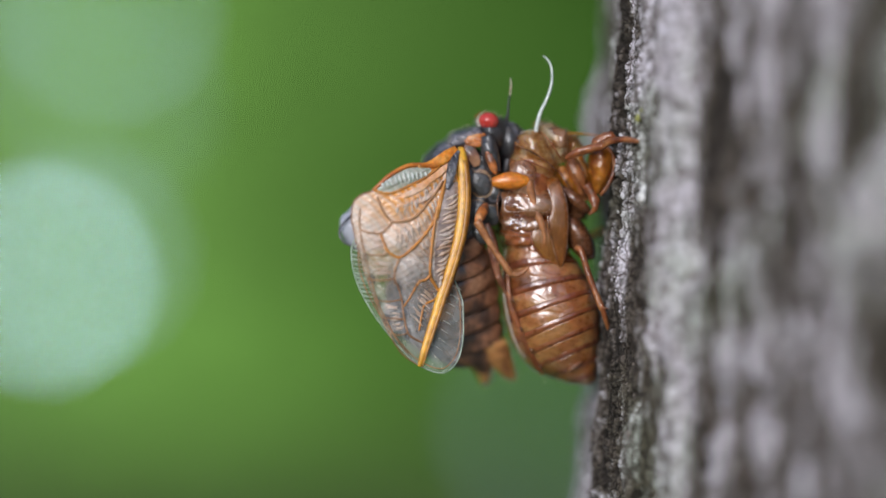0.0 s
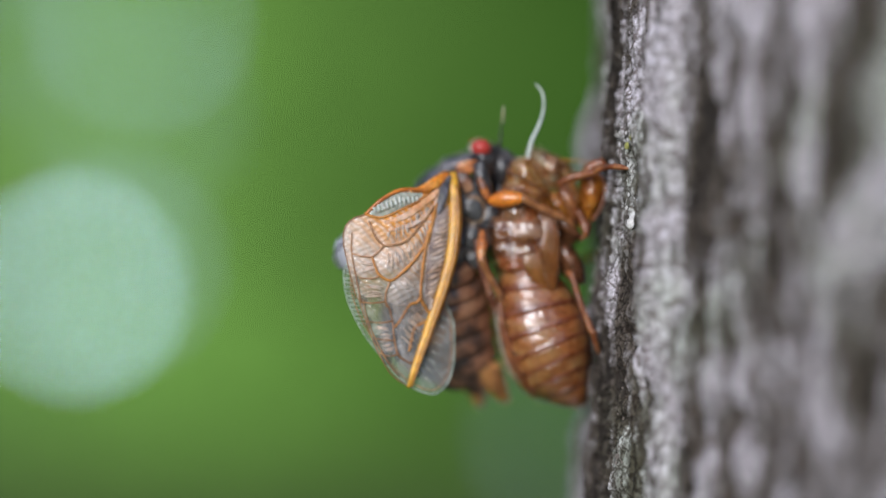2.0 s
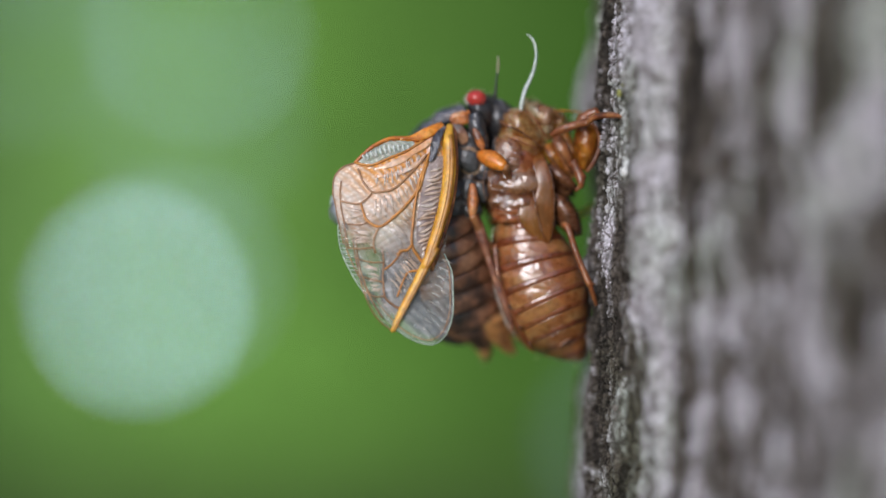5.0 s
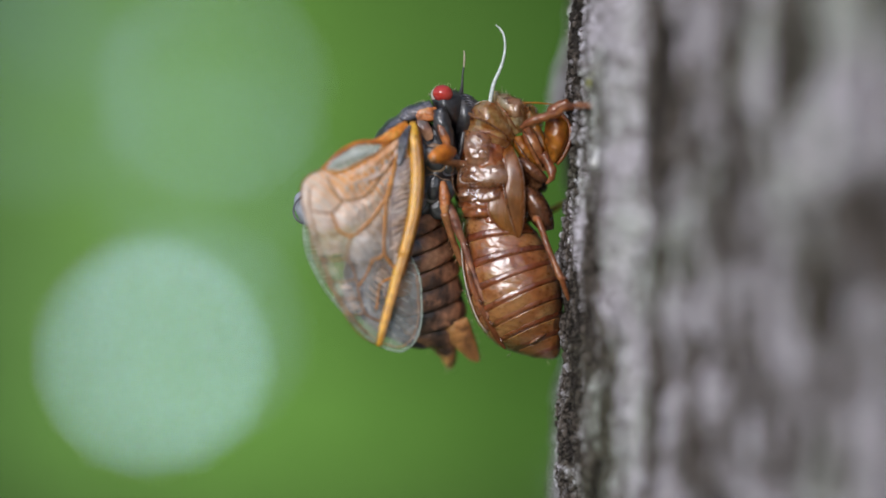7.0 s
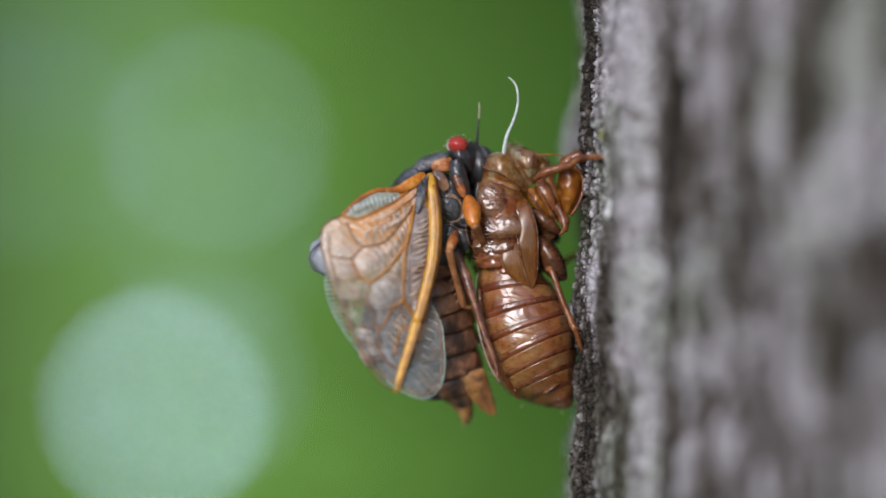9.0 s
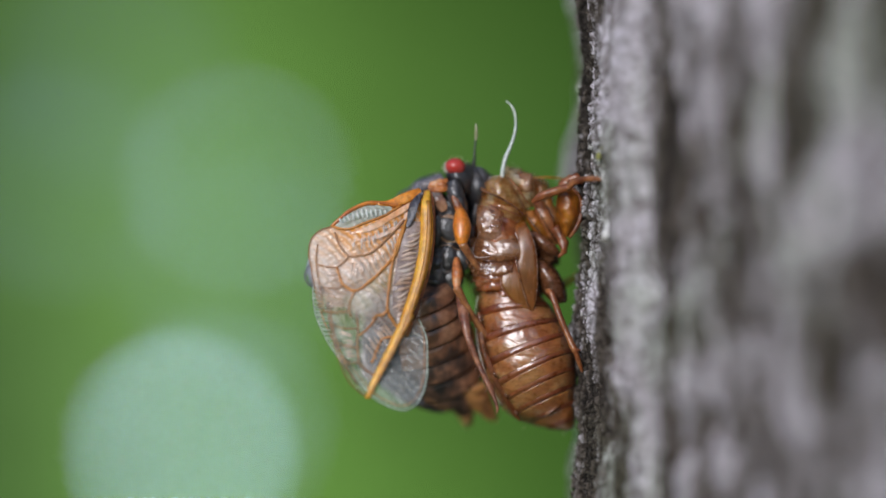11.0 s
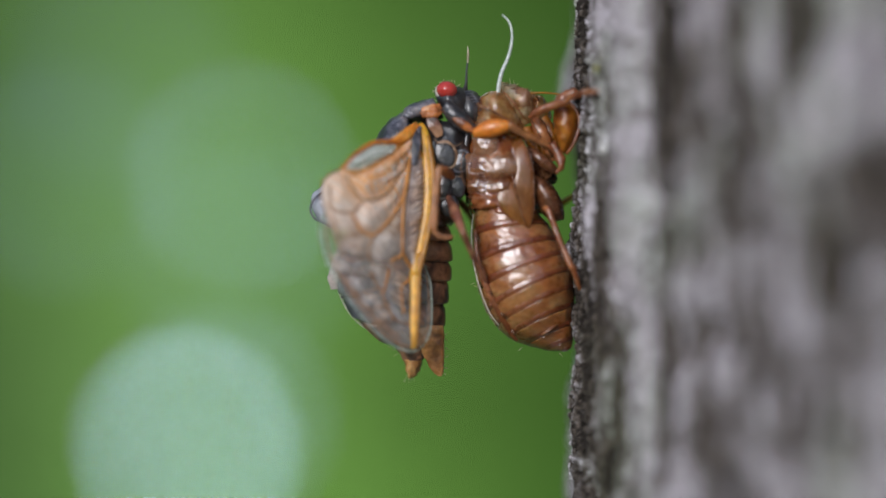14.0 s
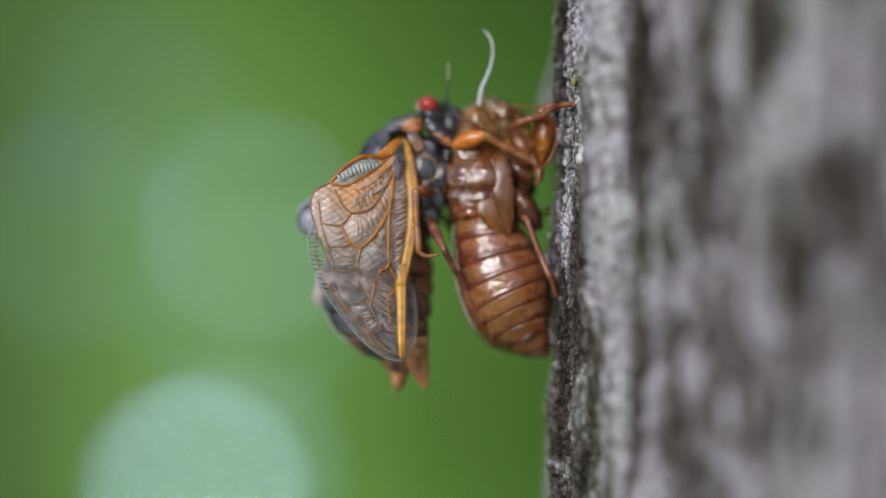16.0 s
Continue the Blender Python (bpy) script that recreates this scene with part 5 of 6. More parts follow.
    # orange flesh at the wing's root and the dark hinge plate
    def over(points, lift):
        return [(u, v, wing_depth(u, v) + lift, r) for u, v, r in points]

    part("wing_root", tube(bmesh.new(), over([(699, 238, 7), (686, 247, 10), (672, 256, 10), (652, 264, 6), (632, 266, 3)], -0.25), 12, 5, 0.3), M["root"], fore, "", HINGE)
    part("hinge_plate", tube(bmesh.new(), over([(700, 240, 5), (694, 256, 8), (690, 275, 8.5), (686, 294, 6.5), (682, 308, 2)], -0.35), 12, 5, 0.3), M["grey"], fore, "", HINGE)
    part("root_fold", tube(bmesh.new(), over([(688, 262, 4), (670, 278, 6), (648, 294, 5), (630, 302, 2)], -0.14), 10, 5, 0.25), M["blush"], fore, "", HINGE)
    part("root_fold", tube(bmesh.new(), over([(684, 276, 3), (668, 298, 7), (648, 316, 8), (622, 330, 6), (596, 336, 2)], -0.03), 10, 5, 0.1), M["blush"], fore, "", HINGE)
    part("root_fold", tube(bmesh.new(), over([(660, 286, 3), (638, 304, 6), (612, 316, 5), (588, 322, 2)], -0.05), 10, 5, 0.16), M["blush"], fore, "", HINGE)

    # hind wing, clear, under the fore wing
    left = [(300, 612), (360, 540), (400, 517), (420, 514), (450, 518), (480, 528), (520, 549), (560, 577), (590, 602), (610, 622), (622, 640), (629, 656), (632, 669)]
    right = [(300, 700), (400, 702), (470, 694), (490, 702), (510, 708), (545, 709), (575, 708), (600, 703), (615, 696), (625, 687), (630, 679), (632, 670)]

    def under(u, v):
        s = min(max((708 - u) / 190.0, 0), 1)
        return -1.2 - 3.2 * s - 2.4 * (v - 300) / 320 + 0.12 * math.sin((u + v) * 0.35)

    back = part("hind_wing", film(bmesh.new(), left, right, 300, 631.5, 60, 36, under), M["film_clear"], cicada, "clear greenish hind wing with a pale rim", HINGE)
    rim = [(u, v) for v, u in right[2:]] + [(u, v) for v, u in reversed(left[1:-1])]
    part("wing_rim", tube(bmesh.new(), [(u, v, under(u, v), 1.2) for u, v in rim], 6, 3), M["mint"], back, "", HINGE)
    part("wing_rim", tube(bmesh.new(), [(u + (650 - u) * 0.09, v + (470 - v) * 0.05, under(u, v) - 0.05, 1.0) for u, v in rim], 6, 3), M["dark_vein"], back, "", HINGE)
    for k in range(10):
        t = 0.1 + k * 0.09
        u, v = 690 - 4 * k, 480 + 15 * k
        part("vein", tube(bmesh.new(), [(u, v, under(u, v) - 0.05, 0.9), (u + 9 - k, v + 3, under(u + 9, v) - 0.05, 0.9), (u + 16 - k, v + 8, under(u + 16, v) - 0.05, 0.7)], 5, 2), M["pale"], back, "", HINGE)

    bm = bmesh.new()
    for k in range(15):
        v = 388 + 8 * k
        u = curve_at(left, v)
        tube(bm, [(u + 1, v, under(u, v) - 0.06, 0.8), (u + 9, v + 2, under(u + 9, v) - 0.1, 1.6), (u + 22, v + 3, under(u + 22, v) - 0.05, 0.6)], 6, 3, 0.5)
    part("rim_folds", bm, M["mint"], back, "pale green folds at the rim", HINGE)
    # the far pair: crumpled buds that stick out behind the back
    far = part("far_wing", loft(bmesh.new(), [(580, 322, 640, 360, 1.0, 4.0), (546, 334, 606, 410, 1.5, 3.0), (520, 348, 566, 424, 1.6, 1.8), (506, 364, 538, 424, 1.3, 1.5), (503, 382, 516, 412, 0.6, 1.5)], 20, 5, 4, 6), M["film_dark"], cicada, "grey crumpled bud of the far wing", at(660, 260, 6))
    part("wing_rim", tube(bmesh.new(), [(560, 350, 2.2, 1.5), (530, 358, 0.5, 1.8), (510, 374, 0.0, 2.0), (504, 392, 0.2, 2.0), (512, 408, 0.2, 1.8), (530, 416, 0.5, 1.4)], 6, 4), M["slate"], far, "", at(660, 260, 6))
    return fore, tip, back, far


def build_leg(cicada, name, hip, l1, l2, mats, fat, foot=0, label=""):
    """A leg laid out straight: a thigh of l1 units from its hip, a shin of l2 that ends in claws; foot: how far the foot bends up."""
    u, v, d = hip
    f1, f2 = fat
    thigh = part(name, tube(bmesh.new(), [(u - 4, v, d, f1 * 0.45), (u + l1 * 0.12, v, d, f1 * 0.75), (u + l1 * 0.45, v - 1, d, f1), (u + l1 * 0.8, v, d, f1 * 0.8), (u + l1, v, d, f1 * 0.5), (u + l1 + 3, v, d, f1 * 0.25)], 16, 6), M[mats[0]], cicada, label, at(*hip))
    knee = (u + l1, v, d)
    main = l2 * (0.82 if not foot else 0.96)
    shin = part("shin", tube(bmesh.new(), [(knee[0] - 3, v, d, f2 * 0.7), (knee[0] + 4, v, d, f2 * 1.1), (knee[0] + main * 0.4, v + 1.5, d, f2 * 0.85), (knee[0] + main * 0.85, v, d, f2 * 0.9), (knee[0] + main, v, d, f2 * 0.7)], 10, 6), M[mats[1]], thigh, "", at(*knee))
    e = knee[0] + main
    if foot:
        pts = [(e - 2, v, d, f2 * 0.65), (e + 6, v - foot * 0.3, d, f2 * 0.6), (e + 7, v - foot * 0.7, d, f2 * 0.5), (e + 4, v - foot, d, f2 * 0.3)]
    else:
        pts = [(e - 2, v, d, f2 * 0.65), (e + l2 * 0.1, v + 1, d, f2 * 0.55), (e + l2 * 0.18, v + 3, d, f2 * 0.45), (e + l2 * 0.22, v + 7, d, f2 * 0.2)]
    ORIGIN[shin] = at(*knee)
    part("foot", tube(bmesh.new(), pts, 8, 4), M[mats[1]], shin, "", at(*knee))
    for k in range(4):
        w = knee[0] + main * (0.45 + 0.13 * k)
        tube_bm = tube(bmesh.new(), [(w, v + f2 * 0.6, d, 1.2), (w + 4, v + f2 * 1.5, d, 0.8), (w + 7, v + f2 * 1.9, d, 0.3)], 5, 2)
        part("spine", tube_bm, M[mats[1]], shin, "", at(*knee))
    return thigh, shin


def build_cicada():
    bug = thing("cicada", BODY, "newly emerged black and orange cicada with red eyes and soft wings", "cicada")
    p = {}
    # head
    head = part("head", loft(bmesh.new(), [(736, 180, 744, 210, 2.6, 3.2), (756, 172, 758, 226, 4.0, 3.2), (778, 172, 774, 244, 3.7, 3.2), (794, 178, 786, 252, 2.8, 3.2), (806, 186, 796, 252, 1.6, 3.2)], 30, 5, 2, 1), M["black"], bug, "", at(760, 215, 3.2))
    p["head"] = head
    part("forehead", loft(bmesh.new(), [(782, 177, 782, 262, 1.8, 2.4), (798, 181, 796, 264, 2.2, 2.4), (814, 189, 804, 258, 2.1, 2.4), (828, 199, 808, 248, 1.6, 2.4), (836, 210, 814, 236, 0.6, 2.4)], 26, 5, 1, 2), M["black"], head)
    for k in range(8):
        part("forehead_ridge", tube(bmesh.new(), [(790 + 3.6 * k, 186 + 4.4 * k, 0.55, 0.9), (800 + 3.0 * k, 185 + 5 * k, 0.12, 1.6), (814 + 1.8 * k, 190 + 5.6 * k, 0.4, 0.9)], 6, 4), M["grey"], head)
    part("eye", ball(bmesh.new(), 759, 183, 0.05, 18.5, 15.5, 1.1, 8, 28), M["eye"], head, "glossy red eye")
    part("eye", ball(bmesh.new(), 759, 183, 6.5, 18.5, 15.5, 1.1, 8, 20), M["eye"], head, "glossy red eye")
    part("eye_socket", ball(bmesh.new(), 757, 185, 0.6, 19.5, 17, 0.75, 8, 22), M["pale"], head)
    part("bristles", hairs(bmesh.new(), [(759 + 19 * math.cos(radians(a)), 184 + 16 * math.sin(radians(a)), 0.5, a) for a in range(130, 330, 9)], 7, 21), M["hair"], head)
    part("cheek", ball(bmesh.new(), 772, 206, 0.2, 12, 20, 0.7, -15, 16), M["black"], head)
    limb("antenna", [(791, 182, 0.6, 4.5), (793, 170, 0.3, 2.6), (794, 150, 0.2, 1.7), (796, 134, 0.1, 1.5)], M["black"], head)
    limb("antenna_tip", [(796, 136, 0.1, 1.6), (797, 124, 0.1, 1.9), (797, 112, 0.1, 1.3), (796, 106, 0.1, 0.5)], M["hair"], head, "pale tip of the feeler")
    limb("beak", [(798, 240, 1.4, 8), (795, 258, 1.0, 7), (790, 285, 0.8, 5), (784, 310, 0.8, 3)], M["black"], head)
    # prothorax collar and back
    p["collar"] = part("collar", crumple(loft(bmesh.new(), [(682, 222, 698, 236, 3.5, 3.2), (692, 208, 722, 234, 4.0, 3.2), (714, 199, 742, 232, 4.05, 3.2), (738, 193, 756, 226, 3.5, 3.2)], 44, 8, 0.6, 3, 2.5), 0.14, 1.0, 14), M["grey"], bug, "grey collar with orange patch")
    p["patch"] = part("collar_patch", crumple(loft(bmesh.new(), [(711, 218, 718, 231, 0.1, -0.8), (724, 212, 736, 233, 0.2, -0.92), (738, 208, 749, 227, 0.2, -0.85), (749, 207, 756, 219, 0.1, -0.55)], 28, 6, 1, 3, 2.8), 0.1, 0.8, 15), M["rust"], bug, "orange patch behind the eye")
    part("cheek_fold", crumple(loft(bmesh.new(), [(712, 228, 726, 224, 0.12, -0.8), (714, 244, 736, 238, 0.22, -1.0), (722, 258, 742, 252, 0.22, -1.0), (732, 268, 742, 264, 0.12, -0.9)], 26, 6, 1, 4, 2.6), 0.1, 0.7, 16), M["belly"], bug)
    p["dome"] = part("middle_back", crumple(loft(bmesh.new(), [(684, 216, 706, 240, 2.8, 3.2), (658, 234, 712, 274, 4.2, 3.2), (641, 257, 708, 312, 4.5, 3.2), (634, 288, 702, 344, 4.2, 3.2), (640, 330, 704, 372, 3.6, 3.2), (650, 370, 700, 400, 3.0, 3.2)], 44, 7, 0.6, 4), 0.14, 1.4, 17), M["grey"], bug, "blue-grey domed back with fine hairs")
    part("chest", crumple(loft(bmesh.new(), [(700, 232, 786, 236, 3.2, 3.2), (700, 270, 797, 276, 4.0, 3.2), (696, 310, 794, 316, 4.1, 3.2), (690, 350, 784, 352, 3.9, 3.2), (676, 390, 766, 392, 3.5, 3.2), (660, 418, 756, 418, 3.2, 3.2)], 48, 7, 1, 5), 0.5, 1.5, 18), M["black"], bug)
    for u, v, ru, rv, turn, kind, d in ((745, 297, 22, 27, -20, "tan", -0.72), (744, 297, 18, 23, -20, "black", -0.9), (772, 308, 17, 22, 20, "grey", -0.45), (773, 309, 13, 18, 20, "black", -0.6), (742, 350, 16, 27, 8, "grey", -0.6), (743, 350, 12, 22, 8, "black", -0.78),
                                        (766, 352, 13, 20, -12, "black", -0.4), (752, 386, 17, 20, 0, "black", -0.2), (724, 300, 8, 30, 4, "black", -0.75), (724, 360, 8, 30, 4, "grey", -0.5)):
        part("chest_plate", crumple(ball(bmesh.new(), u, v, d + 0.08, ru, rv, 0.22, turn, 26), 0.05, 0.8, u), M[kind], bug)
    limb("chest_seam", [(726, 268, -0.9, 0.6), (734, 276, -1.15, 0.8), (748, 278, -1.2, 0.9), (764, 282, -1.05, 0.8), (776, 276, -0.9, 0.5)], M["tan"], bug)
    limb("chest_seam", [(728, 328, -0.8, 0.6), (744, 326, -1.0, 0.9), (758, 334, -0.9, 0.9), (772, 336, -0.7, 0.6)], M["tan"], bug)
    part("bristles", hairs(bmesh.new(), [(637 + 1.25 * k, 280 - 1.45 * k, 3.0, -140) for k in range(40)] + [(694 + 2.6 * k, 208 - 0.8 * k, 2.4, -110) for k in range(16)], 9, 5), M["hair"], bug)
    # abdomen
    rings = [(636, 385, 750, 385, 3.3, 3.2), (599, 416, 757, 414, 3.8, 3.2), (577, 446, 764, 443, 4.2, 3.2), (565, 480, 767, 479, 4.3, 3.2), (564, 515, 768, 514, 4.2, 3.2), (577, 556, 766, 555, 4.0, 3.2), (606, 596, 764, 598, 3.4, 3.2), (660, 634, 752, 634, 2.4, 3.2)]
    core = part("abdomen", loft(bmesh.new(), [(a + 5, b, c - 5, d, h - 0.3, e) for a, b, c, d, h, e in rings], 30, 5, 1, 2), M["belly_dark"], bug, "dark abdomen with brown bands", WAIST)
    p["abdomen"] = core
    for i in range(len(rings) - 1):
        a, b = np.array(rings[i], float), np.array(rings[i + 1], float)
        secs = [a * 0.95 + b * 0.05, a * 0.75 + b * 0.25, a * 0.4 + b * 0.6, a * 0.1 + b * 0.9, a * 0.02 + b * 0.98]
        for k, grow in enumerate((-5.0, -0.5, 2.0, 2.0, -3.5)):
            secs[k] = secs[k] + np.array([-grow, 0, grow, 0, grow * UNIT, 0])
        part("abdomen_ring", loft(bmesh.new(), secs, 30, 4, 1.6, i + 20), M["belly"] if i < 4 else M["belly_dark"], core)
        top = [s.copy() for s in secs]
        for s in top:
            s[2] = s[0] + (s[2] - s[0]) * 0.5
            s[0] -= 1.5
            s[4] = s[4] * 0.96
        part("back_plate", loft(bmesh.new(), top, 24, 4, 1.2, i + 40), M["slate"] if i < 6 else M["back"], core)
    part("tail_plate", crumple(loft(bmesh.new(), [(704, 592, 765, 590, 0.5, 1.0), (716, 612, 768, 610, 0.7, 1.15), (727, 632, 770, 632, 0.65, 1.25), (739, 654, 772, 655, 0.5, 1.4), (749, 670, 773, 673, 0.3, 1.45), (760, 680, 771, 682, 0.1, 1.5)], 40, 10, 0.8, 7, 2.6), 0.09, 0.6, 22), M["tail"], core, "rusty tail plate with a pale fringe")
    part("tail_stub", crumple(loft(bmesh.new(), [(640, 598, 748, 598, 2.9, 3.2), (664, 622, 746, 624, 2.3, 3.0), (686, 643, 739, 645, 1.7, 2.9), (700, 661, 733, 660, 1.2, 2.8), (706, 674, 730, 671, 0.8, 2.8)], 36, 10, 0.8, 8), 0.2, 0.6, 23), M["belly_dark"], core)
    part("tail_tip", crumple(loft(bmesh.new(), [(699, 658, 734, 658, 1.2, 2.75), (704, 674, 731, 672, 0.9, 2.7), (709, 685, 726, 683, 0.55, 2.7), (713, 692, 720, 690, 0.2, 2.7)], 28, 8, 0.8, 8), 0.14, 0.5, 24), M["tail"], core, "ragged rusty tail tip")
    part("back_edge", tube(bmesh.new(), [(578, 440, 3.0, 0.8), (563, 480, 3.0, 1.2), (562, 515, 3.0, 1.3), (575, 556, 3.0, 1.2), (604, 596, 3.0, 1.0), (654, 628, 3.0, 0.8)], 8, 6), M["pale"], core, "thin pale edge of the back")
    for u, v, turn in ((568, 480, 0), (566, 515, -10), (579, 556, -25)):
        part("notch", crumple(ball(bmesh.new(), u + 7, v, 2.2, 9, 4, 0.9, turn, 14), 0.1, 0.5, u), M["black"], core)
    part("loose_flap", loft(bmesh.new(), [(562, 484, 588, 482, 0.25, 2.4), (554, 506, 594, 502, 0.35, 2.1), (552, 530, 590, 526, 0.3, 2.1), (560, 548, 580, 544, 0.15, 2.2)], 24, 6, 3, 11), M["scrap"], core, "whitish crumpled wing scrap")
    part("bristles", hairs(bmesh.new(), [(767 + 0.4 * k, 604 + 4.6 * k, 1.7, 10) for k in range(16)] + [(707 + 1.6 * k, 688, 2.8, 90) for k in range(9)] + [(644 + 4 * k, 604 + 4.2 * k, 3.1, 130) for k in range(14)], 11, 9), M["hair"], core)
    p["fore"], p["tip"], p["back"], p["far"] = build_wings(bug)
    # near legs
    p["hip"] = part("hip", crumple(loft(bmesh.new(), [(742, 214, 764, 206, 0.7, -0.9), (742, 236, 772, 230, 0.9, -1.1), (750, 260, 778, 254, 0.8, -1.2), (760, 280, 780, 274, 0.5, -1.2)], 26, 6, 1, 2), 0.12, 0.8, 19), M["black"], bug, "grey and orange hip", at(748, 222, -0.8))
    part("hip_patch", ball(bmesh.new(), 761, 258, -1.8, 8, 24, 0.35, -22, 18), M["rust"], p["hip"])
    p["foreleg"], p["foreshin"] = build_leg(bug, "fore_leg", FORE_HIP, FORE_L[0], FORE_L[1], ("orange", "leg"), (16.5, 7.5), 0, "swollen orange thigh of the fore leg")
    p["midleg"], p["midshin"] = build_leg(bug, "middle_leg", MID_HIP, MID_L[0], MID_L[1], ("rust", "leg"), (10, 7), 34)
    p["hindleg"], p["hindshin"] = build_leg(bug, "hind_leg", HIND_HIP, HIND_L[0], HIND_L[1], ("leg_dark", "leg_dark"), (9.5, 6))
    # far legs, holding the shell's other side
    limb("far_leg", [(770, 290, 6.0, 8), (800, 280, 7.0, 9), (840, 276, 7.5, 7), (880, 300, 7.8, 4)], M["orange"], bug)
    limb("far_leg", [(756, 360, 6.0, 7), (790, 400, 7.2, 7), (805, 450, 7.6, 5), (830, 480, 7.8, 3)], M["leg"], bug)
    return bug, p


FORE_HIP, FORE_L = (770, 275, -1.8), (60, 112)
MID_HIP, MID_L = (758, 340, -1.4), (54, 116)
HIND_HIP, HIND_L = (756, 378, -0.8), (92, 135)

cicada, P = build_cicada()


# ---- what moves ----
REST = {ob: ob.location.copy() for ob in (cicada, *P.values())}


def shifted(ob, du=0.0, dv=0.0, turn=0.0, tip=0.0, nod=0.0, near=0.0):
    """ob's rest pose, moved by units in the plan, turned clockwise in the plan, about the upright, and tilted away at the bottom, in degrees, and brought near by millimetres."""
    move = Matrix.Translation((du * UNIT / 1000, -near / 1000, -dv * UNIT / 1000))
    turns = Matrix.Rotation(radians(turn), 4, "Y") @ Matrix.Rotation(radians(tip), 4, "Z") @ Matrix.Rotation(radians(nod), 4, "X")
    return move @ Matrix.Translation(REST[ob]) @ turns


def joints(rows):
    """The rows of a leg's joints with one more halfway between each two."""
    out = []
    for a, b in zip(rows, rows[1:]):
        out += [a, tuple((p + q) / 2 for p, q in zip(a, b))]
    return out + [rows[-1]]


def leg_ways(row, lengths):
    t, hu, hv, ku, kv, fu, fv = row
    ways = []
    for du, dv, n, sign in ((ku - hu, kv - hv, lengths[0], -1), (fu - ku, fv - kv, lengths[1], 1)):
        flat = math.hypot(du, dv)
        ways.append(Vector((du, sign * math.sqrt(max(n * n - flat * flat, 0)), -dv)).normalized())
    return [Vector((1, 0, 0)).rotation_difference(w).to_matrix().to_4x4() for w in ways]


def thigh_pose(row, lengths, depth):
    return Matrix.Translation(at(row[1], row[2], depth) - BODY) @ leg_ways(row, lengths)[0]


def shin_pose(row, lengths):
    a, b = leg_ways(row, lengths)
    return Matrix.Translation((lengths[0] * UNIT / 1000, 0, 0)) @ a.inverted() @ b


def move_leg(thigh, shin, rows, lengths, depth):
    walk(thigh, [(r[0], thigh_pose(r, lengths, depth)) for r in rows])
    walk(shin, [(r[0], shin_pose(r, lengths)) for r in rows])


def motions():
    walk(cicada, [(t, shifted(cicada, u, v)) for t, u, v in [(0, 5.9, -2.3), (0.5, 10.3, -0.7), (1, 14.7, 1.0), (1.5, 13.8, -1.5), (2, 5.8, -2.7), (2.5, 14.7, -4.7), (3, 12.1, -0.9), (3.5, 11.6, -4.7), (4, 8.1, -4.3), (4.5, 10.4, -3.9), (4.7, 10.2, -5.3), (7, 3.7, 1.4), (7.5, 0.2, 0.0), (8, 4.3, -2.0), (8.2, 9.1, -0.6), (10.3, 3.9, -4.1), (10.5, 4.0, -5.3), (11, 5.9, -6.2), (11.5, 5.8, -5.7), (12, 11.0, -3.6), (12.5, 24.3, 1.4), (13, 19.9, 4.3), (13.5, 14.2, 8.7), (14, 6.7, 10.8), (14.5, 6.1, 11.1), (15, 5.2, 11.7), (15.5, 3.6, 15.1), (16, 3.6, 15.3)]])
    walk(P["head"], [(t, shifted(P["head"], u, v)) for t, u, v in [(0, -2.8, 1.6), (4.5, -2.4, 2.0), (7, -0.1, 0.0), (8.2, -0.5, 0.0), (10.3, -1.5, 2.1), (11.5, -2.1, 2.2), (12, -4.6, 1.4), (12.5, -9.3, -0.6), (14, -9.2, -0.8), (16, -8.8, -2.0)]])
    # the near wing: seconds, shift, turn, tip and nod of its root, and the bend of its outer part on the rib
    wing_rows = [(0, 1.3, -2.1, -1.9, -4.1, 1.4, 0.3), (0.5, 3.0, -3.5, -2.5, -2.1, -0.1, -0.2), (1, 1.3, -2.9, -2.2, 1.5, 0.4, -2.8), (1.5, -2.5, -6.8, 0.4, -1.2, 1.8, -0.9), (2, -0.4, -5.1, -1.6, -4.8, 2.0, 1.4), (2.5, 1.2, -4.7, -1.1, -1.3, -2.1, 1.2), (3, 5.3, -2.1, -4.7, -11.6, -8.5, 8.4),
                 (3.5, 0.8, -4.5, 1.0, -5.7, 1.2, 2.6), (4, -1.4, -5.9, -0.3, -9.3, 1.9, 4.2), (4.5, 4.6, -2.1, -4.2, -16.7, -10.6, 10.2), (7, 1.3, -0.8, -2.7, -5.8, 3.5, -0.2), (7.5, -0.7, 1.3, -1.6, -2.9, 4.0, -0.4), (8, 1.3, 2.0, -3.5, -1.2, 2.5, -2.4),
                 (10.3, 3.3, -1.8, -4.4, -12.0, -9.4, 10.0), (10.5, 2.1, -3.4, -2.9, -13.2, -8.8, 8.6), (11, 1.9, -5.0, -1.5, -13.5, -8.7, 7.8), (11.5, 3.3, -4.4, 2.8, -7.5, 0.1, 3.4), (12, 0.1, -5.5, 4.2, -1.5, 0.0, 1.1), (12.5, -0.5, -3.5, 3.5, 0.5, -1.0, -5.0), (13, 0.9, -1.1, 3.3, 3.2, -0.8, -8.3),
                 (13.5, -1.7, 3.6, -0.2, 4.4, 1.9, -10.2), (14, -2.6, 5.8, -3.4, 7.3, 2.5, -11.3), (14.5, -1.3, 9.7, -3.7, 10.7, 3.0, -10.7), (15, -3.4, 8.5, -5.1, 13.1, 2.0, -12.2), (15.5, -1.8, 8.3, -4.8, 11.8, 3.2, -11.8), (16, -1.8, 8.2, -4.6, 11.5, 3.0, -11.9)]
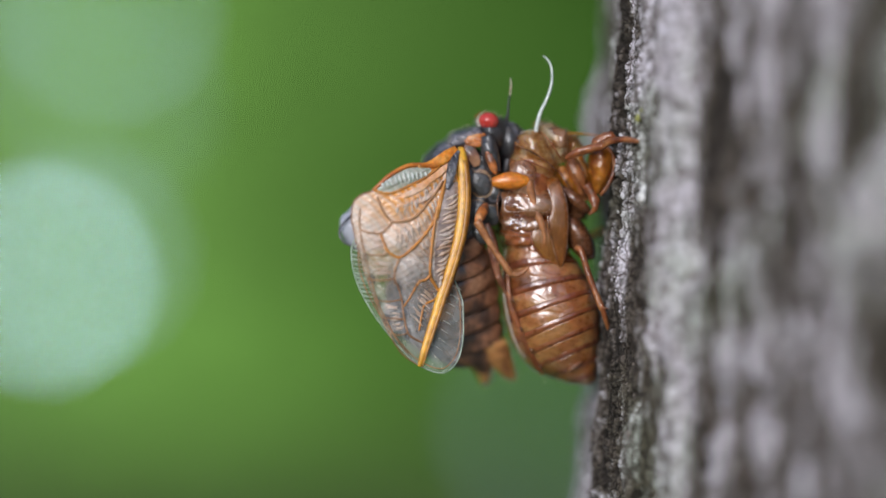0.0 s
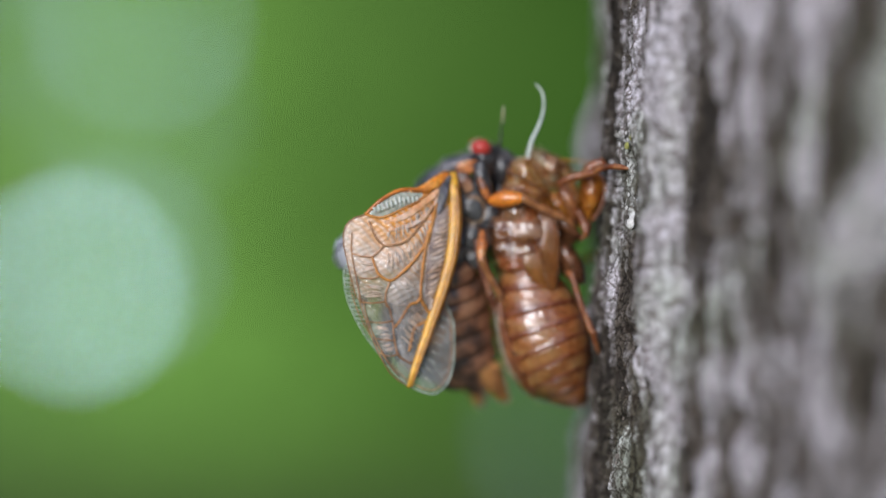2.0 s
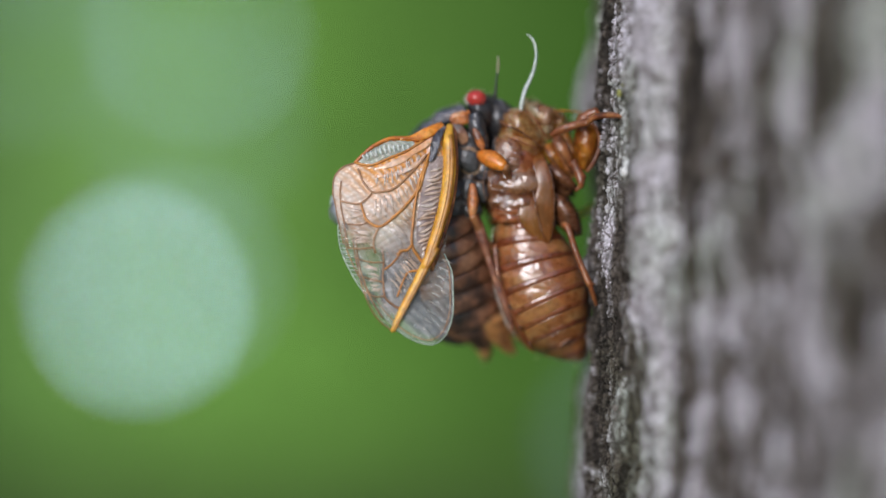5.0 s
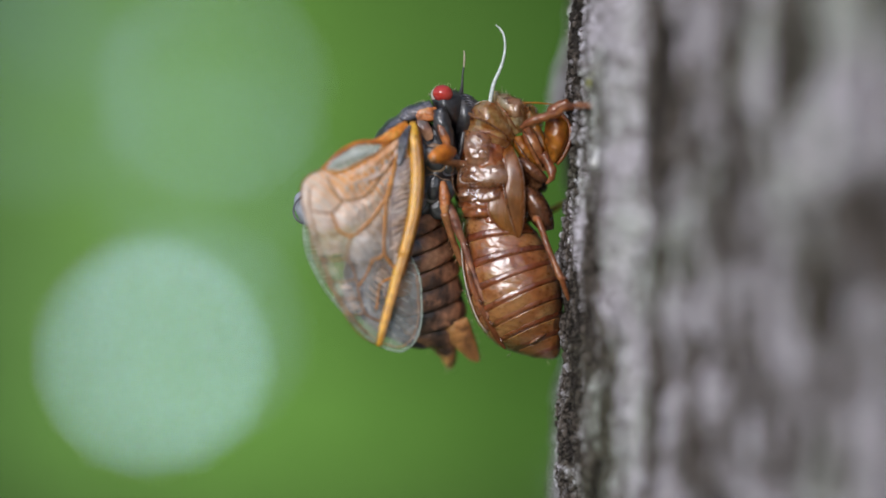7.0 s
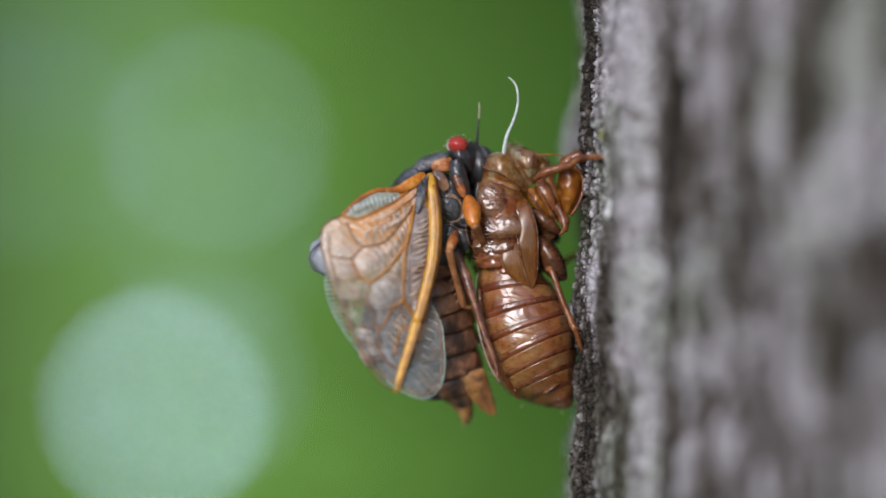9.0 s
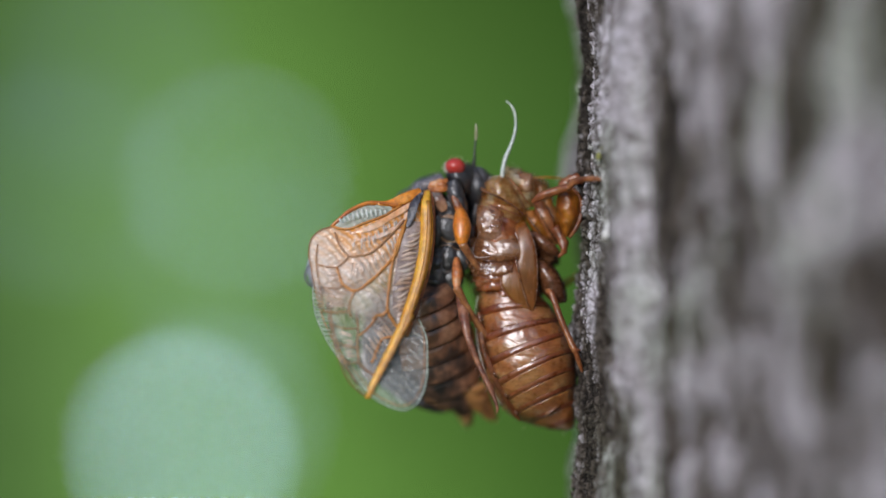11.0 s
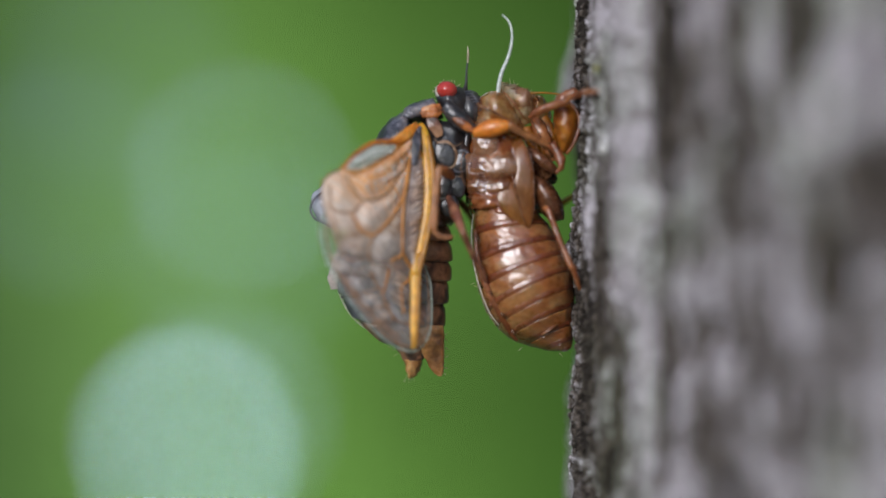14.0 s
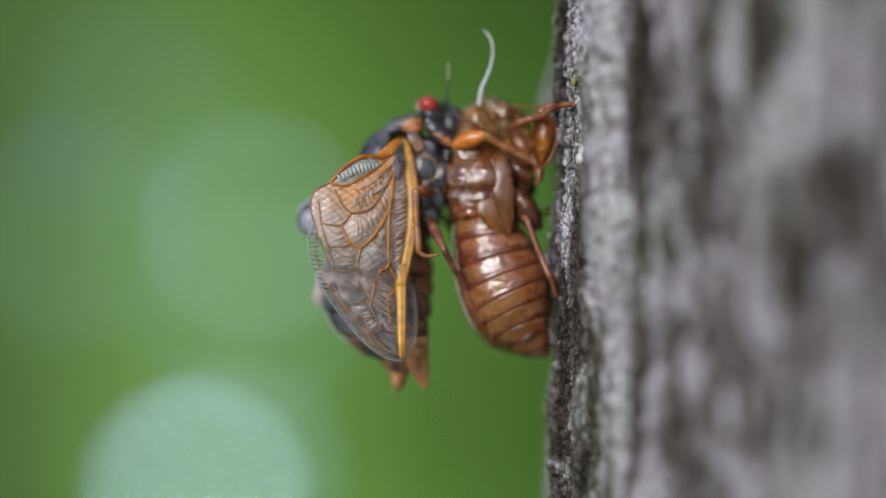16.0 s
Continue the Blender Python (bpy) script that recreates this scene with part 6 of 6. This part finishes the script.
    off = {t: 0.7 if 6 < t < 9 else -0.9 if t > 12.6 else 0.0 for t, *r in wing_rows}  # millimetres towards the viewer
    walk(P["fore"], [(t, shifted(P["fore"], *r, off[t])) for t, *r, bend in wing_rows])
    walk(P["tip"], [(t, shifted(P["fore"], *r, off[t]) @ Matrix.Translation(FOLD - HINGE) @ Matrix.Rotation(radians(bend), 4, "Y")) for t, *r, bend in wing_rows])
    walk(P["back"], [(t, shifted(P["back"], u, v, a - 0.16 * bend, b, n, off[t])) for t, u, v, a, b, n, bend in wing_rows])
    walk(P["far"], [(t, shifted(P["far"], u, v, a, 0)) for t, u, v, a in [(0, -9, 0, 0), (8, -9, 0, 0), (11.5, -5, 0, 6), (12, -4, -4, 5), (13, -8, -12, 4), (14, 3, -2, 0), (16, 8, 0, 0)]])
    walk(P["abdomen"], [(t, shifted(P["abdomen"], -5 * min(max(t - 12, 0), 1), 8 * min(max(t - 14, 0), 1), a, 0, n, n * 0.07)) for t, a, n in [(0, -11.8, 22.4), (0.5, -12.5, 25.6), (1, -10.3, 25.9), (1.5, -7.0, 25.9), (2, -12.1, 22.4), (2.5, -13.9, 21.4), (3, -13.5, 22.7), (3.5, -11.4, 20.4), (4, -13.2, 24.9), (4.5, -14.1, 24.0), (7, -11.8, 18.4), (7.5, 0.1, 13.1), (8, -4.0, 0.0), (10.3, -13.7, 22.9), (10.5, -12.4, 22.9), (11, -12.8, 28.3), (11.5, -9.0, 26.6), (12, -2.9, 28.5), (12.5, 18.7, 8.9), (13, 28.2, 0.0), (13.5, 11.5, 0.0), (14, 6.5, 4.3), (14.5, 6.1, 0.0), (15, 5.4, 0.0), (15.5, 4.2, 0.0), (16, 4.5, 0.0)]])
    for name, share in (("dome", 1.0), ("collar", 0.85), ("patch", 0.7)):
        walk(P[name], [(t, shifted(P[name], u * share)) for t, u in [(0, 0), (1, -1), (3.5, -8), (4.5, -8), (7, -4), (8, -4), (10.3, -9), (11.5, -10), (12.5, -14), (13.5, -17), (16, -17)]])
    walk(P["hip"], [(t, shifted(P["hip"], 0, 0, a)) for t, a in [(0, 0), (12, 0), (12.5, -14), (13, -32), (16, -32)]])
    move_leg(P["foreleg"], P["foreshin"], joints([(0, 767, 293, 837, 289, 881, 418), (0.5, 770, 292, 821, 304, 836, 376), (1, 766, 286, 808, 298, 829, 360), (1.5, 771, 265, 747, 276, 852, 309), (2, 776, 280, 829, 273, 925, 316), (2.5, 767, 276, 783, 320, 805, 367), (3, 770, 279, 788, 334, 809, 385), (3.5, 766, 266, 786, 316, 800, 372), (4, 779, 267, 753, 279, 845, 305), (4.5, 763, 286, 811, 307, 831, 355), (7, 775, 286, 741, 298, 813, 312), (7.5, 786, 275, 802, 284, 822, 331), (8, 778, 282, 793, 327, 823, 386), (10.3, 775, 281, 778, 328, 815, 386), (10.5, 769, 274, 773, 327, 813, 385), (11, 766, 268, 768, 325, 821, 404), (11.5, 775, 281, 777, 330, 830, 398), (12, 777, 280, 784, 325, 805, 379), (12.5, 782, 270, 821, 284, 925, 318), (13, 802, 264, 853, 245, 953, 272), (13.5, 807, 262, 852, 247, 959, 278), (14, 799, 261, 856, 249, 944, 292), (14.5, 803, 271, 849, 256, 941, 303), (15, 803, 267, 850, 252, 944, 303), (15.5, 803, 261, 853, 246, 937, 297), (16, 800, 258, 852, 242, 947, 294)]), FORE_L, FORE_HIP[2])
    move_leg(P["midleg"], P["midshin"], joints([(0, 753, 336, 737, 364, 802, 460), (0.5, 758, 338, 739, 366, 799, 463), (1, 757, 342, 740, 373, 790, 467), (1.5, 752, 339, 750, 385, 798, 485), (2, 762, 338, 759, 385, 812, 475), (2.5, 760, 342, 738, 360, 761, 468), (3, 762, 345, 739, 377, 744, 481), (3.5, 755, 342, 751, 383, 804, 475), (4, 755, 346, 756, 385, 814, 474), (4.5, 750, 342, 748, 392, 809, 477), (7, 760, 342, 763, 402, 795, 496), (7.5, 757, 346, 757, 400, 786, 501), (8, 755, 346, 739, 371, 769, 473), (10.3, 752, 335, 746, 375, 766, 481), (10.5, 765, 339, 760, 379, 794, 481), (11, 758, 353, 757, 403, 810, 496), (11.5, 759, 355, 747, 395, 793, 507), (12, 748, 329, 728, 358, 730, 459), (12.5, 741, 306, 707, 306, 686, 382), (13, 753, 316, 719, 305, 703, 424), (13.5, 752, 326, 720, 310, 700, 435), (14, 757, 336, 735, 324, 722, 454), (14.5, 760, 343, 733, 332, 736, 466), (15, 764, 343, 735, 338, 738, 467), (15.5, 765, 339, 732, 339, 736, 459), (16, 758, 342, 729, 341, 734, 459)]), MID_L, MID_HIP[2])
    move_leg(P["hindleg"], P["hindshin"], joints([(0, 759, 371, 782, 471, 845, 570), (1.5, 752, 355, 780, 460, 813, 556), (3, 757, 356, 782, 447, 845, 560), (3.5, 757, 393, 783, 494, 835, 626), (4.5, 750, 387, 778, 478, 832, 624), (7, 760, 362, 799, 456, 861, 626), (7.5, 764, 361, 802, 445, 861, 626), (8, 760, 366, 795, 455, 857, 633), (10.5, 753, 399, 772, 479, 810, 577), (11, 761, 413, 776, 493, 834, 629), (11.5, 754, 425, 772, 505, 831, 630), (12, 745, 408, 762, 488, 799, 563), (12.5, 742, 385, 765, 438, 807, 536), (13, 737, 380, 767, 441, 809, 532), (13.5, 746, 377, 770, 438, 818, 535), (14, 751, 373, 775, 435, 821, 537), (14.5, 754, 392, 778, 453, 827, 552), (15, 759, 392, 782, 453, 832, 553), (15.5, 752, 384, 776, 449, 823, 541), (16, 749, 387, 778, 445, 828, 537)]), HIND_L, HIND_HIP[2])


motions()
